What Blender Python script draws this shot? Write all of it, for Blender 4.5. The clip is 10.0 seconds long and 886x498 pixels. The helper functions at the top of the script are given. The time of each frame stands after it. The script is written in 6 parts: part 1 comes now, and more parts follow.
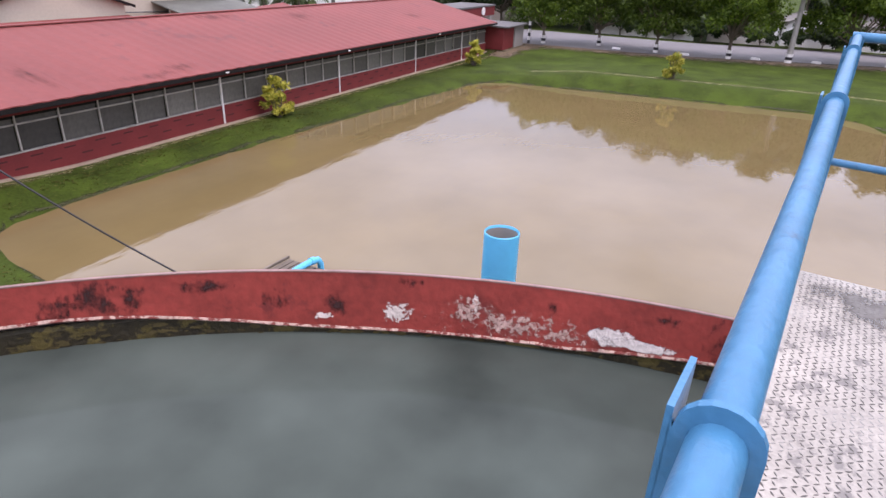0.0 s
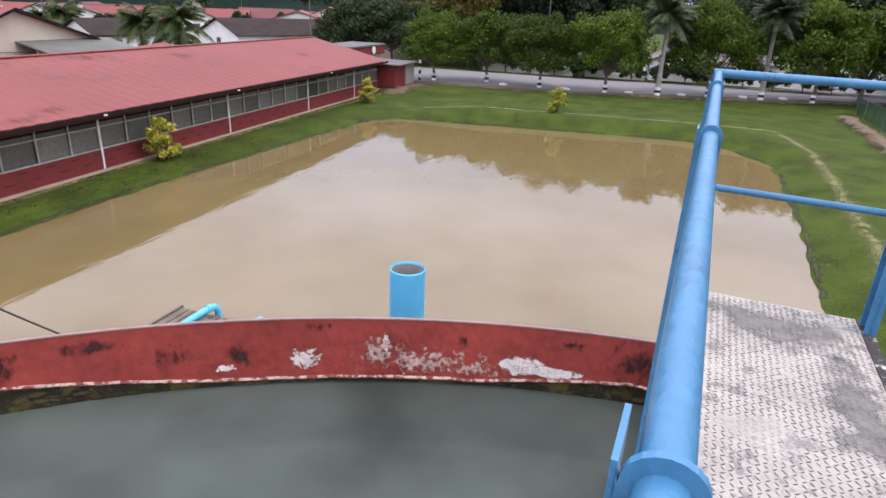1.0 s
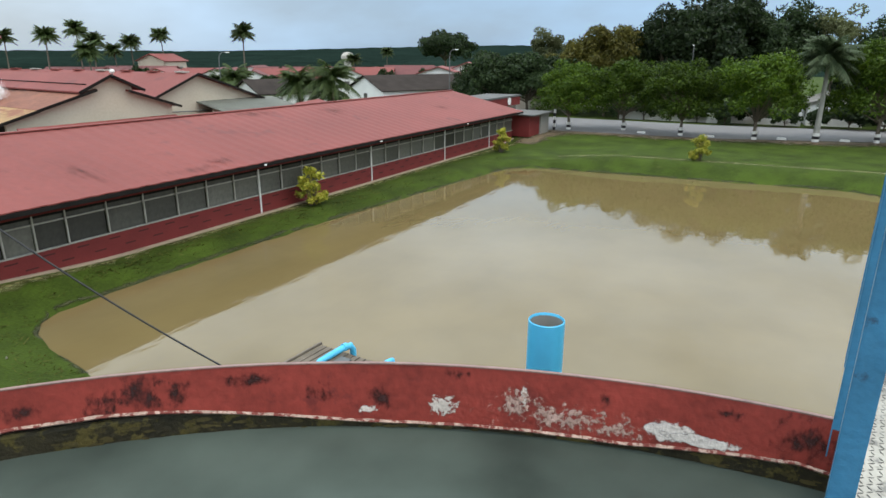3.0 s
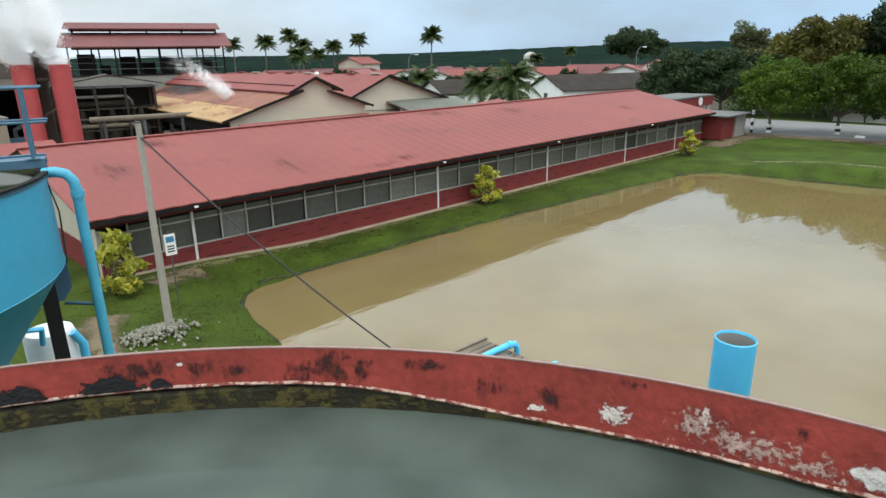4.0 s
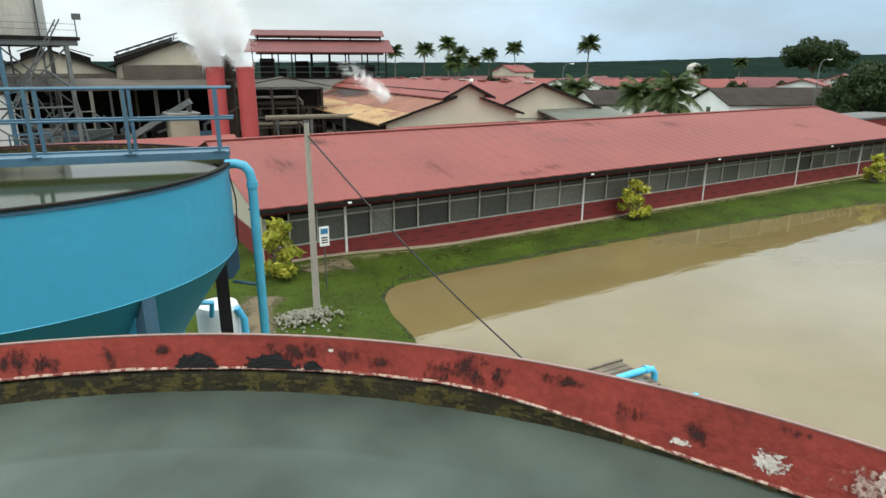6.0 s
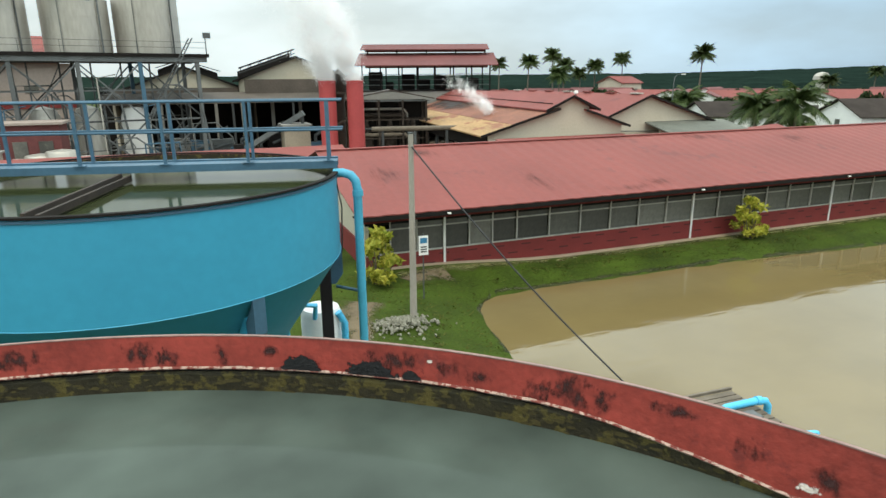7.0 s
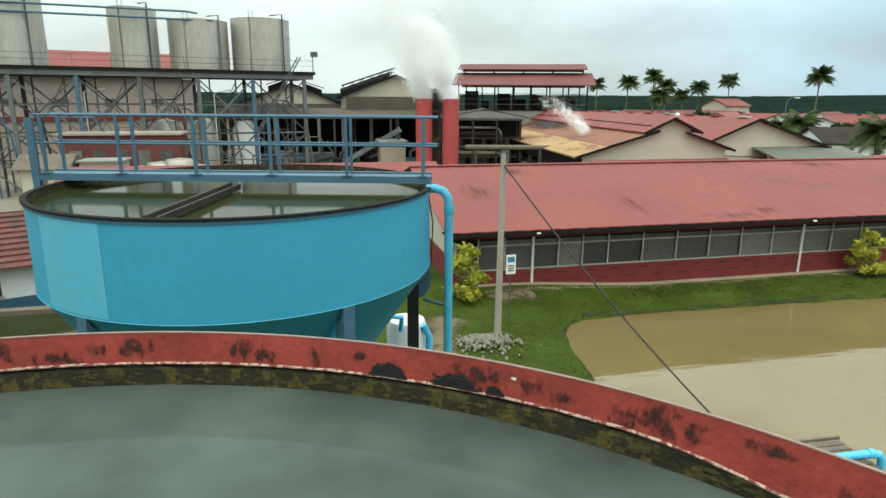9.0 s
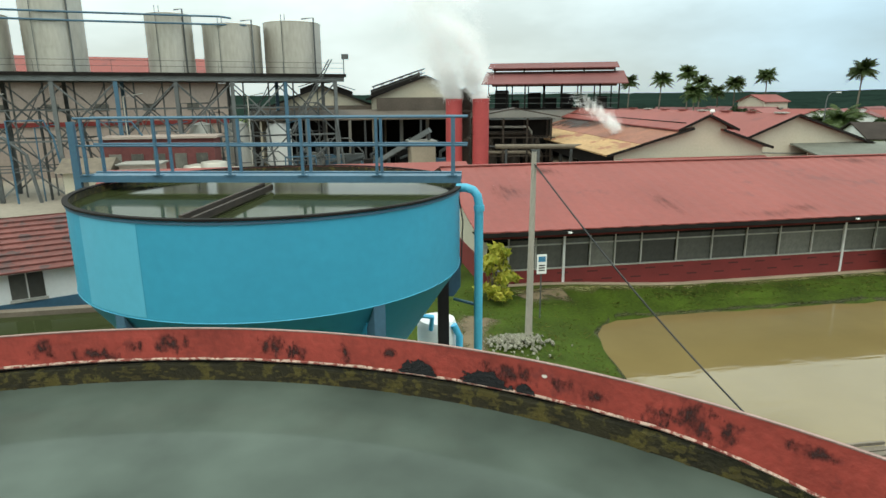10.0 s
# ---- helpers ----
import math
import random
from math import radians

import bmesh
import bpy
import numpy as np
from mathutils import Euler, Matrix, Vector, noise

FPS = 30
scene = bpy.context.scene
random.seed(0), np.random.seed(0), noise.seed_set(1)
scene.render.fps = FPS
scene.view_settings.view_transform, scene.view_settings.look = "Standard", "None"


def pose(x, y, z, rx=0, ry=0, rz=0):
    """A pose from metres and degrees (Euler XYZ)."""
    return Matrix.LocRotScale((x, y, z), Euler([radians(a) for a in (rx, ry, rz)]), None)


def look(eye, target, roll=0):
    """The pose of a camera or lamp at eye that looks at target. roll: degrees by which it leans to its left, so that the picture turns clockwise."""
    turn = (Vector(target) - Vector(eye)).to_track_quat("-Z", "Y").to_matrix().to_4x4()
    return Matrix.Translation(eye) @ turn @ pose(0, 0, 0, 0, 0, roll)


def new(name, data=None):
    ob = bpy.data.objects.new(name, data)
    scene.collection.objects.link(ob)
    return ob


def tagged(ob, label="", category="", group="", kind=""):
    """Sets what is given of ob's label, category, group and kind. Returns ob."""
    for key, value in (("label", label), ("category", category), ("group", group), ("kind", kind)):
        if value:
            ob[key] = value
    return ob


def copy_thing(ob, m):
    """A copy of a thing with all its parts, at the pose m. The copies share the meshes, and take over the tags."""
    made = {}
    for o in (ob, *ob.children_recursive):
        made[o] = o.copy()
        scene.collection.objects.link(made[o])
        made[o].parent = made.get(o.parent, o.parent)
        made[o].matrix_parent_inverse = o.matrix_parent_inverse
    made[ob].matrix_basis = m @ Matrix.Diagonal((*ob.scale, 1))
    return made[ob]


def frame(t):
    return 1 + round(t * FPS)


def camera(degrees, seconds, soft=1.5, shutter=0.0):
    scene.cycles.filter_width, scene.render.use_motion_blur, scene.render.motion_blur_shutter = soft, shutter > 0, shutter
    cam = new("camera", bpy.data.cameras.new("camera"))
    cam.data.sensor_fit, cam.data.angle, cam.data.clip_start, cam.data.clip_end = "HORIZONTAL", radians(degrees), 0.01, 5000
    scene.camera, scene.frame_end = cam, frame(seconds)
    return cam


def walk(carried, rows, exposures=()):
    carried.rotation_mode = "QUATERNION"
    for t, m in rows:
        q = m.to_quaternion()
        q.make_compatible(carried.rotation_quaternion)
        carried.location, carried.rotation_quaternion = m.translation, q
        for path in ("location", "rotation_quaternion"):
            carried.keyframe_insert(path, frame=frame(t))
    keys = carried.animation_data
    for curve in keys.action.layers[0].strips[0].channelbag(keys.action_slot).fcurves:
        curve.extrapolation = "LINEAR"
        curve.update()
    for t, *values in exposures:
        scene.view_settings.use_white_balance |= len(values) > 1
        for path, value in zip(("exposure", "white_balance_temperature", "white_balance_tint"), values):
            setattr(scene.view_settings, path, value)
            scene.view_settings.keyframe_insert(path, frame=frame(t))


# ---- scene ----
cam = camera(71.6, 10.0)
PATH = [
    (0, (0.045, -0.086, 8.782), (8.194, 3.852, 4.530), 2.09),
    (0.5, (0.065, -0.073, 8.786), (8.563, 3.279, 4.719), 2.02),
    (1, (0.061, -0.065, 8.788), (8.992, 2.518, 5.106), 2.46),
    (1.5, (0.056, -0.066, 8.802), (9.232, 2.161, 5.510), 1.48),
    (2, (0.053, -0.065, 8.812), (9.291, 2.356, 5.846), 1.43),
    (2.5, (0.017, -0.045, 8.812), (8.842, 3.555, 5.784), 1.23),
    (3, (0.037, -0.010, 8.801), (8.384, 4.608, 5.800), 0.12),
    (3.2, (0.006, 0.005, 8.813), (8.022, 5.129, 5.733), 0.32),
    (4.3, (-0.003, 0.021, 8.797), (6.407, 7.108, 5.852), -1.22),
    (4.5, (0.003, 0.027, 8.799), (6.287, 7.216, 5.828), -1.09),
    (5, (-0.025, 0.044, 8.799), (5.586, 7.808, 5.928), -1.01),
    (6.3, (-0.050, 0.044, 8.814), (4.649, 8.411, 6.001), -0.04),
    (6.5, (-0.054, 0.071, 8.811), (4.350, 8.615, 6.053), -0.32),
    (7, (-0.047, 0.109, 8.804), (3.534, 9.056, 6.135), -0.43),
    (7.5, (-0.071, 0.089, 8.802), (3.245, 9.180, 6.284), -0.12),
    (8, (-0.064, 0.081, 8.800), (2.884, 9.350, 6.478), -0.07),
    (8.5, (-0.079, 0.075, 8.803), (2.395, 9.460, 6.397), 0.66),
    (9, (-0.078, 0.069, 8.805), (2.176, 9.515, 6.418), 0.45),
    (9.5, (-0.070, 0.062, 8.796), (2.209, 9.510, 6.444), 0.07),
    (10, (-0.071, 0.077, 8.782), (1.700, 9.626, 6.399), -0.40),
]
walk(cam, [(t, look(eye, target, roll)) for t, eye, target, roll in PATH],
     [(0.0, -0.40, 7700, 44), (1.5, -0.42, 8000, 32), (2.0, -0.57, 8200, 26), (2.5, -0.61, 8200, 22), (3.0, -0.65, 7950, 17), (4.5, -0.47, 8200, 16), (7.5, -0.50, 8650, 10), (10.0, -0.53, 8900, 7)])

# ---- light: a bright, thinly clouded tropical sky ----
SUN_EL, SUN_AZ = 66.0, 200.0
world = bpy.data.worlds.new("sky")
scene.world = world
world.use_nodes = True
wn = world.node_tree
wn.nodes.clear()
w_out = wn.nodes.new("ShaderNodeOutputWorld")
w_bg = wn.nodes.new("ShaderNodeBackground")
w_sky = wn.nodes.new("ShaderNodeTexSky")
w_sky.sky_type, w_sky.sun_disc = "NISHITA", False
w_sky.sun_elevation, w_sky.sun_rotation = radians(SUN_EL), radians(SUN_AZ)
w_sky.air_density, w_sky.dust_density, w_sky.ozone_density = 1.0, 1.5, 1.0
w_co = wn.nodes.new("ShaderNodeTexCoord")
w_map = wn.nodes.new("ShaderNodeMapping")
w_map.inputs["Scale"].default_value = (1.0, 1.0, 2.6)
w_map.inputs["Location"].default_value = (0.35, 0.1, 0.2)
w_noise = wn.nodes.new("ShaderNodeTexNoise")
w_noise.inputs["Scale"].default_value, w_noise.inputs["Detail"].default_value = 2.2, 6.0
w_noise.inputs["Roughness"].default_value = 0.55
w_ramp = wn.nodes.new("ShaderNodeValToRGB")
w_ramp.color_ramp.elements[0].position, w_ramp.color_ramp.elements[1].position = 0.38, 0.62
w_ramp.color_ramp.elements[0].color, w_ramp.color_ramp.elements[1].color = (0.62, 0.62, 0.62, 1), (1, 1, 1, 1)
w_mix = wn.nodes.new("ShaderNodeMix")
w_mix.data_type = "RGBA"
wn.links.new(w_co.outputs["Generated"], w_map.inputs["Vector"])
wn.links.new(w_map.outputs["Vector"], w_noise.inputs["Vector"])
wn.links.new(w_noise.outputs["Fac"], w_ramp.inputs["Fac"])
w_sep = wn.nodes.new("ShaderNodeSeparateXYZ")
w_grad = wn.nodes.new("ShaderNodeMapRange")
w_grad.inputs["From Min"].default_value, w_grad.inputs["From Max"].default_value = 0.09, 0.5
w_grad.inputs["To Min"].default_value, w_grad.inputs["To Max"].default_value = 1.32, 3.5
w_tone = wn.nodes.new("ShaderNodeVectorMath")
w_tone.operation = "SCALE"
w_tone.inputs[0].default_value = (6.8, 9.2, 12.0)
wn.links.new(w_co.outputs["Generated"], w_sep.inputs["Vector"])
wn.links.new(w_sep.outputs["Z"], w_grad.inputs["Value"])
wn.links.new(w_grad.outputs["Result"], w_tone.inputs["Scale"])
w_east = wn.nodes.new("ShaderNodeMapRange")      # the cloud thins low over the road side
w_east.interpolation_type = "SMOOTHSTEP"
w_east.inputs["From Min"].default_value, w_east.inputs["From Max"].default_value = 0.15, 0.95
w_low = wn.nodes.new("ShaderNodeMapRange")
w_low.interpolation_type = "SMOOTHSTEP"
w_low.inputs["From Min"].default_value, w_low.inputs["From Max"].default_value = 0.36, 0.10
w_clear = wn.nodes.new("ShaderNodeMath")
w_clear.operation = "MULTIPLY"
w_blue = wn.nodes.new("ShaderNodeMix")
w_blue.data_type = "RGBA"
w_blue.inputs["A"].default_value, w_blue.inputs["B"].default_value = (1.20, 1.20, 1.15, 1), (0.64, 0.88, 1.07, 1)
w_mul = wn.nodes.new("ShaderNodeVectorMath")
w_mul.operation = "MULTIPLY"
wn.links.new(w_sep.outputs["X"], w_east.inputs["Value"])
wn.links.new(w_sep.outputs["Z"], w_low.inputs["Value"])
wn.links.new(w_east.outputs["Result"], w_clear.inputs[0])
wn.links.new(w_low.outputs["Result"], w_clear.inputs[1])
wn.links.new(w_clear.outputs["Value"], w_blue.inputs["Factor"])
wn.links.new(w_tone.outputs["Vector"], w_mul.inputs[0])
wn.links.new(w_blue.outputs["Result"], w_mul.inputs[1])
wn.links.new(w_mul.outputs["Vector"], w_mix.inputs["B"])
wn.links.new(w_ramp.outputs["Color"], w_mix.inputs["Factor"])
wn.links.new(w_sky.outputs["Color"], w_mix.inputs["A"])
wn.links.new(w_mix.outputs["Result"], w_bg.inputs["Color"])
w_bg.inputs["Strength"].default_value = 0.105
wn.links.new(w_bg.outputs["Background"], w_out.inputs["Surface"])
sun = new("sun", bpy.data.lights.new("sun", "SUN"))
sun.data.energy, sun.data.angle, sun.data.color = 1.5, radians(14), (1.0, 0.96, 0.9)
sa, se = radians(SUN_AZ), radians(SUN_EL)
sun.matrix_world = look((0, 0, 60), (-math.sin(sa) * math.cos(se), -math.cos(sa) * math.cos(se), 60 - math.sin(se)))

# ---- materials ----
def mat(name, color, rough=0.7, vary=0.25, scale=1.5, fine=18.0, bump=0.15, metal=0.0, stain=None, stain_at=0.6, spec=0.4, dist=0.02, obvary=0.0, stretch=(1, 1, 1)):
    m = bpy.data.materials.new(name)
    m.use_nodes = True
    nt = m.node_tree
    b = nt.nodes["Principled BSDF"]
    b.inputs["Roughness"].default_value, b.inputs["Metallic"].default_value = rough, metal
    b.inputs["Specular IOR Level"].default_value = spec
    co = nt.nodes.new("ShaderNodeTexCoord")
    mp = nt.nodes.new("ShaderNodeMapping")
    mp.inputs["Scale"].default_value = stretch
    nt.links.new(co.outputs["Object"], mp.inputs["Vector"])
    n1, n2 = nt.nodes.new("ShaderNodeTexNoise"), nt.nodes.new("ShaderNodeTexNoise")
    for n, s in ((n1, scale), (n2, fine)):
        n.inputs["Scale"].default_value, n.inputs["Detail"].default_value = s, 5.0
        nt.links.new(mp.outputs["Vector"], n.inputs["Vector"])
    avg = nt.nodes.new("ShaderNodeMix")
    avg.inputs["Factor"].default_value = 0.4
    nt.links.new(n1.outputs["Fac"], avg.inputs["A"])
    nt.links.new(n2.outputs["Fac"], avg.inputs["B"])
    rp = nt.nodes.new("ShaderNodeMapRange")
    rp.inputs["From Min"].default_value, rp.inputs["From Max"].default_value = 0.3, 0.7
    rp.inputs["To Min"].default_value, rp.inputs["To Max"].default_value = 1 - vary, 1 + vary
    nt.links.new(avg.outputs["Result"], rp.inputs["Value"])
    value = rp.outputs["Result"]
    if obvary:
        oi = nt.nodes.new("ShaderNodeObjectInfo")
        orr = nt.nodes.new("ShaderNodeMapRange")
        orr.inputs["To Min"].default_value, orr.inputs["To Max"].default_value = 1 - obvary, 1 + obvary
        nt.links.new(oi.outputs["Random"], orr.inputs["Value"])
        mu = nt.nodes.new("ShaderNodeMath")
        mu.operation = "MULTIPLY"
        nt.links.new(value, mu.inputs[0])
        nt.links.new(orr.outputs["Result"], mu.inputs[1])
        value = mu.outputs["Value"]
    vm = nt.nodes.new("ShaderNodeVectorMath")
    vm.operation = "SCALE"
    vm.inputs[0].default_value = color
    nt.links.new(value, vm.inputs["Scale"])
    last = vm.outputs["Vector"]
    if stain:
        n3 = nt.nodes.new("ShaderNodeTexNoise")
        n3.inputs["Scale"].default_value, n3.inputs["Detail"].default_value = scale * 1.7, 9.0
        n3.inputs["Roughness"].default_value = 0.65
        nt.links.new(mp.outputs["Vector"], n3.inputs["Vector"])
        r3 = nt.nodes.new("ShaderNodeMapRange")
        r3.inputs["From Min"].default_value, r3.inputs["From Max"].default_value = stain_at, stain_at + 0.06
        nt.links.new(n3.outputs["Fac"], r3.inputs["Value"])
        mx = nt.nodes.new("ShaderNodeMix")
        mx.data_type = "RGBA"
        mx.inputs["B"].default_value = (*stain, 1)
        nt.links.new(r3.outputs["Result"], mx.inputs["Factor"])
        nt.links.new(last, mx.inputs["A"])
        last = mx.outputs["Result"]
    nt.links.new(last, b.inputs["Base Color"])
    if bump:
        bp = nt.nodes.new("ShaderNodeBump")
        bp.inputs["Strength"].default_value, bp.inputs["Distance"].default_value = bump, dist
        nt.links.new(n2.outputs["Fac"], bp.inputs["Height"])
        nt.links.new(bp.outputs["Normal"], b.inputs["Normal"])
    return m


def soften(m, lo, hi, grain=1.0, scale=20.0, stretch=(1, 1, 1)):
    """Lets a material fade out raggedly towards the rim of its patch (UV radius 1)."""
    nt = m.node_tree
    b = nt.nodes["Principled BSDF"]
    co, ln = nt.nodes.new("ShaderNodeTexCoord"), nt.nodes.new("ShaderNodeVectorMath")
    ln.operation = "LENGTH"
    mp, ns = nt.nodes.new("ShaderNodeMapping"), nt.nodes.new("ShaderNodeTexNoise")
    mp.inputs["Scale"].default_value = stretch
    ns.inputs["Scale"].default_value, ns.inputs["Detail"].default_value, ns.inputs["Roughness"].default_value = scale, 8.0, 0.62
    k, sb = nt.nodes.new("ShaderNodeMath"), nt.nodes.new("ShaderNodeMath")
    k.operation, k.inputs[1].default_value, k.inputs[2].default_value = "MULTIPLY_ADD", grain * 2, 1 - grain
    sb.operation = "SUBTRACT"
    rg = nt.nodes.new("ShaderNodeMapRange")
    rg.interpolation_type = "SMOOTHSTEP"
    rg.inputs["From Min"].default_value, rg.inputs["From Max"].default_value = lo, hi
    nt.links.new(co.outputs["UV"], ln.inputs[0])
    nt.links.new(co.outputs["Object"], mp.inputs["Vector"])
    nt.links.new(mp.outputs["Vector"], ns.inputs["Vector"])
    nt.links.new(ns.outputs["Fac"], k.inputs[0])
    nt.links.new(k.outputs["Value"], sb.inputs[0])
    nt.links.new(ln.outputs["Value"], sb.inputs[1])
    nt.links.new(sb.outputs["Value"], rg.inputs["Value"])
    nt.links.new(rg.outputs["Result"], b.inputs["Alpha"])
    return m


# ---- mesh helpers ----
class Mesh:
    """Collects points and faces of one part."""

    def __init__(self):
        self.v, self.f, self.uv = [], [], []

    def add(self, pts, faces):
        k = len(self.v)
        self.v.extend(tuple(p) for p in pts)
        self.f.extend(tuple(k + i for i in q) for q in faces)
        return self

    def box(self, x0, y0, z0, x1, y1, z1, m=None):
        p = [Vector((x, y, z)) for z in (z0, z1) for y in (y0, y1) for x in (x0, x1)]
        if m is not None:
            p = [m @ q for q in p]
        return self.add(p, [(0, 2, 3, 1), (4, 5, 7, 6), (0, 1, 5, 4), (2, 6, 7, 3), (0, 4, 6, 2), (1, 3, 7, 5)])

    def bar(self, p, q, w, h=None):
        """A square bar from p to q."""
        p, q = Vector(p), Vector(q)
        d = q - p
        return self.box(-w / 2, -(h or w) / 2, 0, w / 2, (h or w) / 2, d.length, Matrix.Translation(p) @ d.to_track_quat("Z", "Y").to_matrix().to_4x4())

    def tube(self, pts, r, n=10, caps=True):
        """A round tube along points; r: one radius or one for each."""
        pts = [Vector(p) for p in pts]
        rr = r if isinstance(r, (list, tuple)) else [r] * len(pts)
        ring, prev = [], None
        for i, p in enumerate(pts):
            d = (pts[min(i + 1, len(pts) - 1)] - pts[max(i - 1, 0)]).normalized()
            if prev is None:
                a = d.orthogonal().normalized()
            else:
                a = (prev - d * prev.dot(d)).normalized()
            prev = a
            b = d.cross(a)
            ring.append([p + (a * math.cos(2 * math.pi * k / n) + b * math.sin(2 * math.pi * k / n)) * rr[i] for k in range(n)])
        vs = [q for r_ in ring for q in r_]
        fs = [(i * n + k, i * n + (k + 1) % n, (i + 1) * n + (k + 1) % n, (i + 1) * n + k) for i in range(len(pts) - 1) for k in range(n)]
        if caps:
            fs += [tuple(range(n))[::-1], tuple((len(pts) - 1) * n + k for k in range(n))]
        return self.add(vs, fs)

    def lathe(self, profile, c=(0, 0), n=64, a0=0.0, a1=360.0, close=False):
        """Turns a profile of (radius, z) round the upright axis at c; close joins its last point to its first."""
        full = abs(a1 - a0) >= 359.9
        cols = n if full else n + 1
        pr = list(profile)
        vs = []
        for k in range(cols):
            a = radians(a0 + (a1 - a0) * k / n)
            vs += [(c[0] + r * math.cos(a), c[1] + r * math.sin(a), z) for r, z in pr]
        m, fs = len(pr), []
        for k in range(n):
            k2 = (k + 1) % cols
            for j in range(m if close else m - 1):
                j2 = (j + 1) % m
                fs.append((k * m + j, k2 * m + j, k2 * m + j2, k * m + j2))
        return self.add(vs, fs)

    def prism(self, poly, axis, a, b):
        """A polygon in two axes drawn out along the third from a to b. axis x: poly of (y, z); y: (x, z); z: (x, y)."""
        put = {"x": lambda p, t: (t, p[0], p[1]), "y": lambda p, t: (p[0], t, p[1]), "z": lambda p, t: (p[0], p[1], t)}[axis]
        n = len(poly)
        vs = [put(p, a) for p in poly] + [put(p, b) for p in poly]
        return self.add(vs, [tuple(range(n))[::-1], tuple(range(n, 2 * n))] + [(i, (i + 1) % n, n + (i + 1) % n, n + i) for i in range(n)])

    def put(self, name, material, parent=None, label="", smooth=False):
        me = bpy.data.meshes.new(name)
        me.from_pydata(self.v, [], self.f)
        bm = bmesh.new()
        bm.from_mesh(me)
        bmesh.ops.recalc_face_normals(bm, faces=bm.faces)
        bm.to_mesh(me)
        bm.free()
        if self.uv:
            layer = me.uv_layers.new(name="patch")
            for lp in me.loops:
                layer.data[lp.index].uv = self.uv[lp.vertex_index]
        return hang(name, me, material, parent, label, smooth)


def hang(name, me, material, parent=None, label="", smooth=False):
    """Links mesh data as one object under parent."""
    if material is not None and not me.materials:
        me.materials.append(material)
    if smooth:
        me.polygons.foreach_set("use_smooth", [True] * len(me.polygons))
        me.set_sharp_from_angle(angle=radians(38))
    ob = new(name, me)
    ob.parent = parent
    if label:
        ob["label"] = label
    return ob


def thing(name, label, category, group="", kind="", at=None):
    ob = new(name)
    ob.empty_display_size = 0.2
    if at is not None:
        ob.matrix_basis = at
    return tagged(ob, label, category, group, kind)

RED = mat("red_paint_rim", (0.29, 0.042, 0.031), 0.6, 0.42, 2.2, 22, 0.3, stain=(0.19, 0.030, 0.025), stain_at=0.60)
BLUE = mat("blue_rail_paint", (0.023, 0.168, 0.295), 0.36, 0.22, 7, 50, 0.15, stain=(0.028, 0.075, 0.13), stain_at=0.66)
TEAL = mat("teal_tank_paint", (0.006, 0.268, 0.405), 0.5, 0.10, 0.5, 6, 0.03, dist=0.01)
TEALPIPE = mat("light_blue_plastic", (0.03, 0.42, 0.66), 0.35, 0.08, 3, 20, 0.03)
PLATE = mat("weathered_plate", (0.345, 0.325, 0.28), 0.75, 0.25, 5, 60, 0.3, stain=(0.20, 0.19, 0.17), stain_at=0.55)
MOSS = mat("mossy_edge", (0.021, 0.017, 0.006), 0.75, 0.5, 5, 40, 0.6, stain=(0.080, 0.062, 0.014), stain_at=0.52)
WORN = mat("worn_edge", (0.24, 0.15, 0.13), 0.8, 0.25, 12, 50, 0.3)
FLAKE = mat("bare_flaking_edge", (0.46, 0.31, 0.25), 0.8, 0.4, 16, 70, 0.5, stain=(0.20, 0.045, 0.035), stain_at=0.47)
ROOF = mat("red_roof_sheet", (0.198, 0.044, 0.036), 0.75, 0.16, 0.18, 3, 0.1, stain=(0.145, 0.035, 0.031), stain_at=0.60)
ROOFRUST = mat("faded_roof_sheet", (0.21, 0.075, 0.045), 0.8, 0.4, 0.3, 3, 0.1)
DARKROOF = mat("dark_tiled_roof", (0.034, 0.026, 0.022), 0.9, 0.4, 0.5, 6, 0.2, spec=0.12)
REDWALL = mat("red_wall", (0.175, 0.021, 0.019), 0.75, 0.2, 0.8, 12, 0.15)
BEIGE = mat("beige_wall", (0.47, 0.42, 0.33), 0.85, 0.12, 0.3, 6, 0.1)
WHITE = mat("white_wall", (0.72, 0.71, 0.68), 0.8, 0.08, 0.5, 8, 0.1)
GREYWALL = mat("grey_wall", (0.22, 0.21, 0.19), 0.85, 0.2, 0.3, 5, 0.1)
CONC = mat("concrete", (0.34, 0.26, 0.19), 0.9, 0.2, 0.8, 14, 0.3)
GLASSY = mat("dusty_louvre", (0.085, 0.082, 0.070), 0.4, 0.45, 0.7, 6, 0.05, obvary=0.6, stain=(0.15, 0.14, 0.11), stain_at=0.62)
FRAMEW = mat("pale_frame", (0.36, 0.34, 0.30), 0.7, 0.3, 2, 20, 0.1)
DARK = mat("dark_parts_and_shade", (0.014, 0.012, 0.011), 0.95, 0.3, 1, 12, 0.2, spec=0.15)
STEEL = mat("stainless_tank", (0.40, 0.375, 0.33), 0.45, 0.25, 0.35, 4, 0.05, metal=0.45, stretch=(1, 1, 0.25), stain=(0.30, 0.25, 0.19), stain_at=0.66)
GALV = mat("galvanised_frame", (0.085, 0.092, 0.092), 0.6, 0.3, 1, 12, 0.1, metal=0.2, obvary=0.5)
BLUESTEEL = mat("blue_steel", (0.036, 0.105, 0.158), 0.55, 0.2, 1, 14, 0.1)
STACK = mat("red_stack", (0.36, 0.05, 0.05), 0.65, 0.15, 0.5, 6, 0.1)
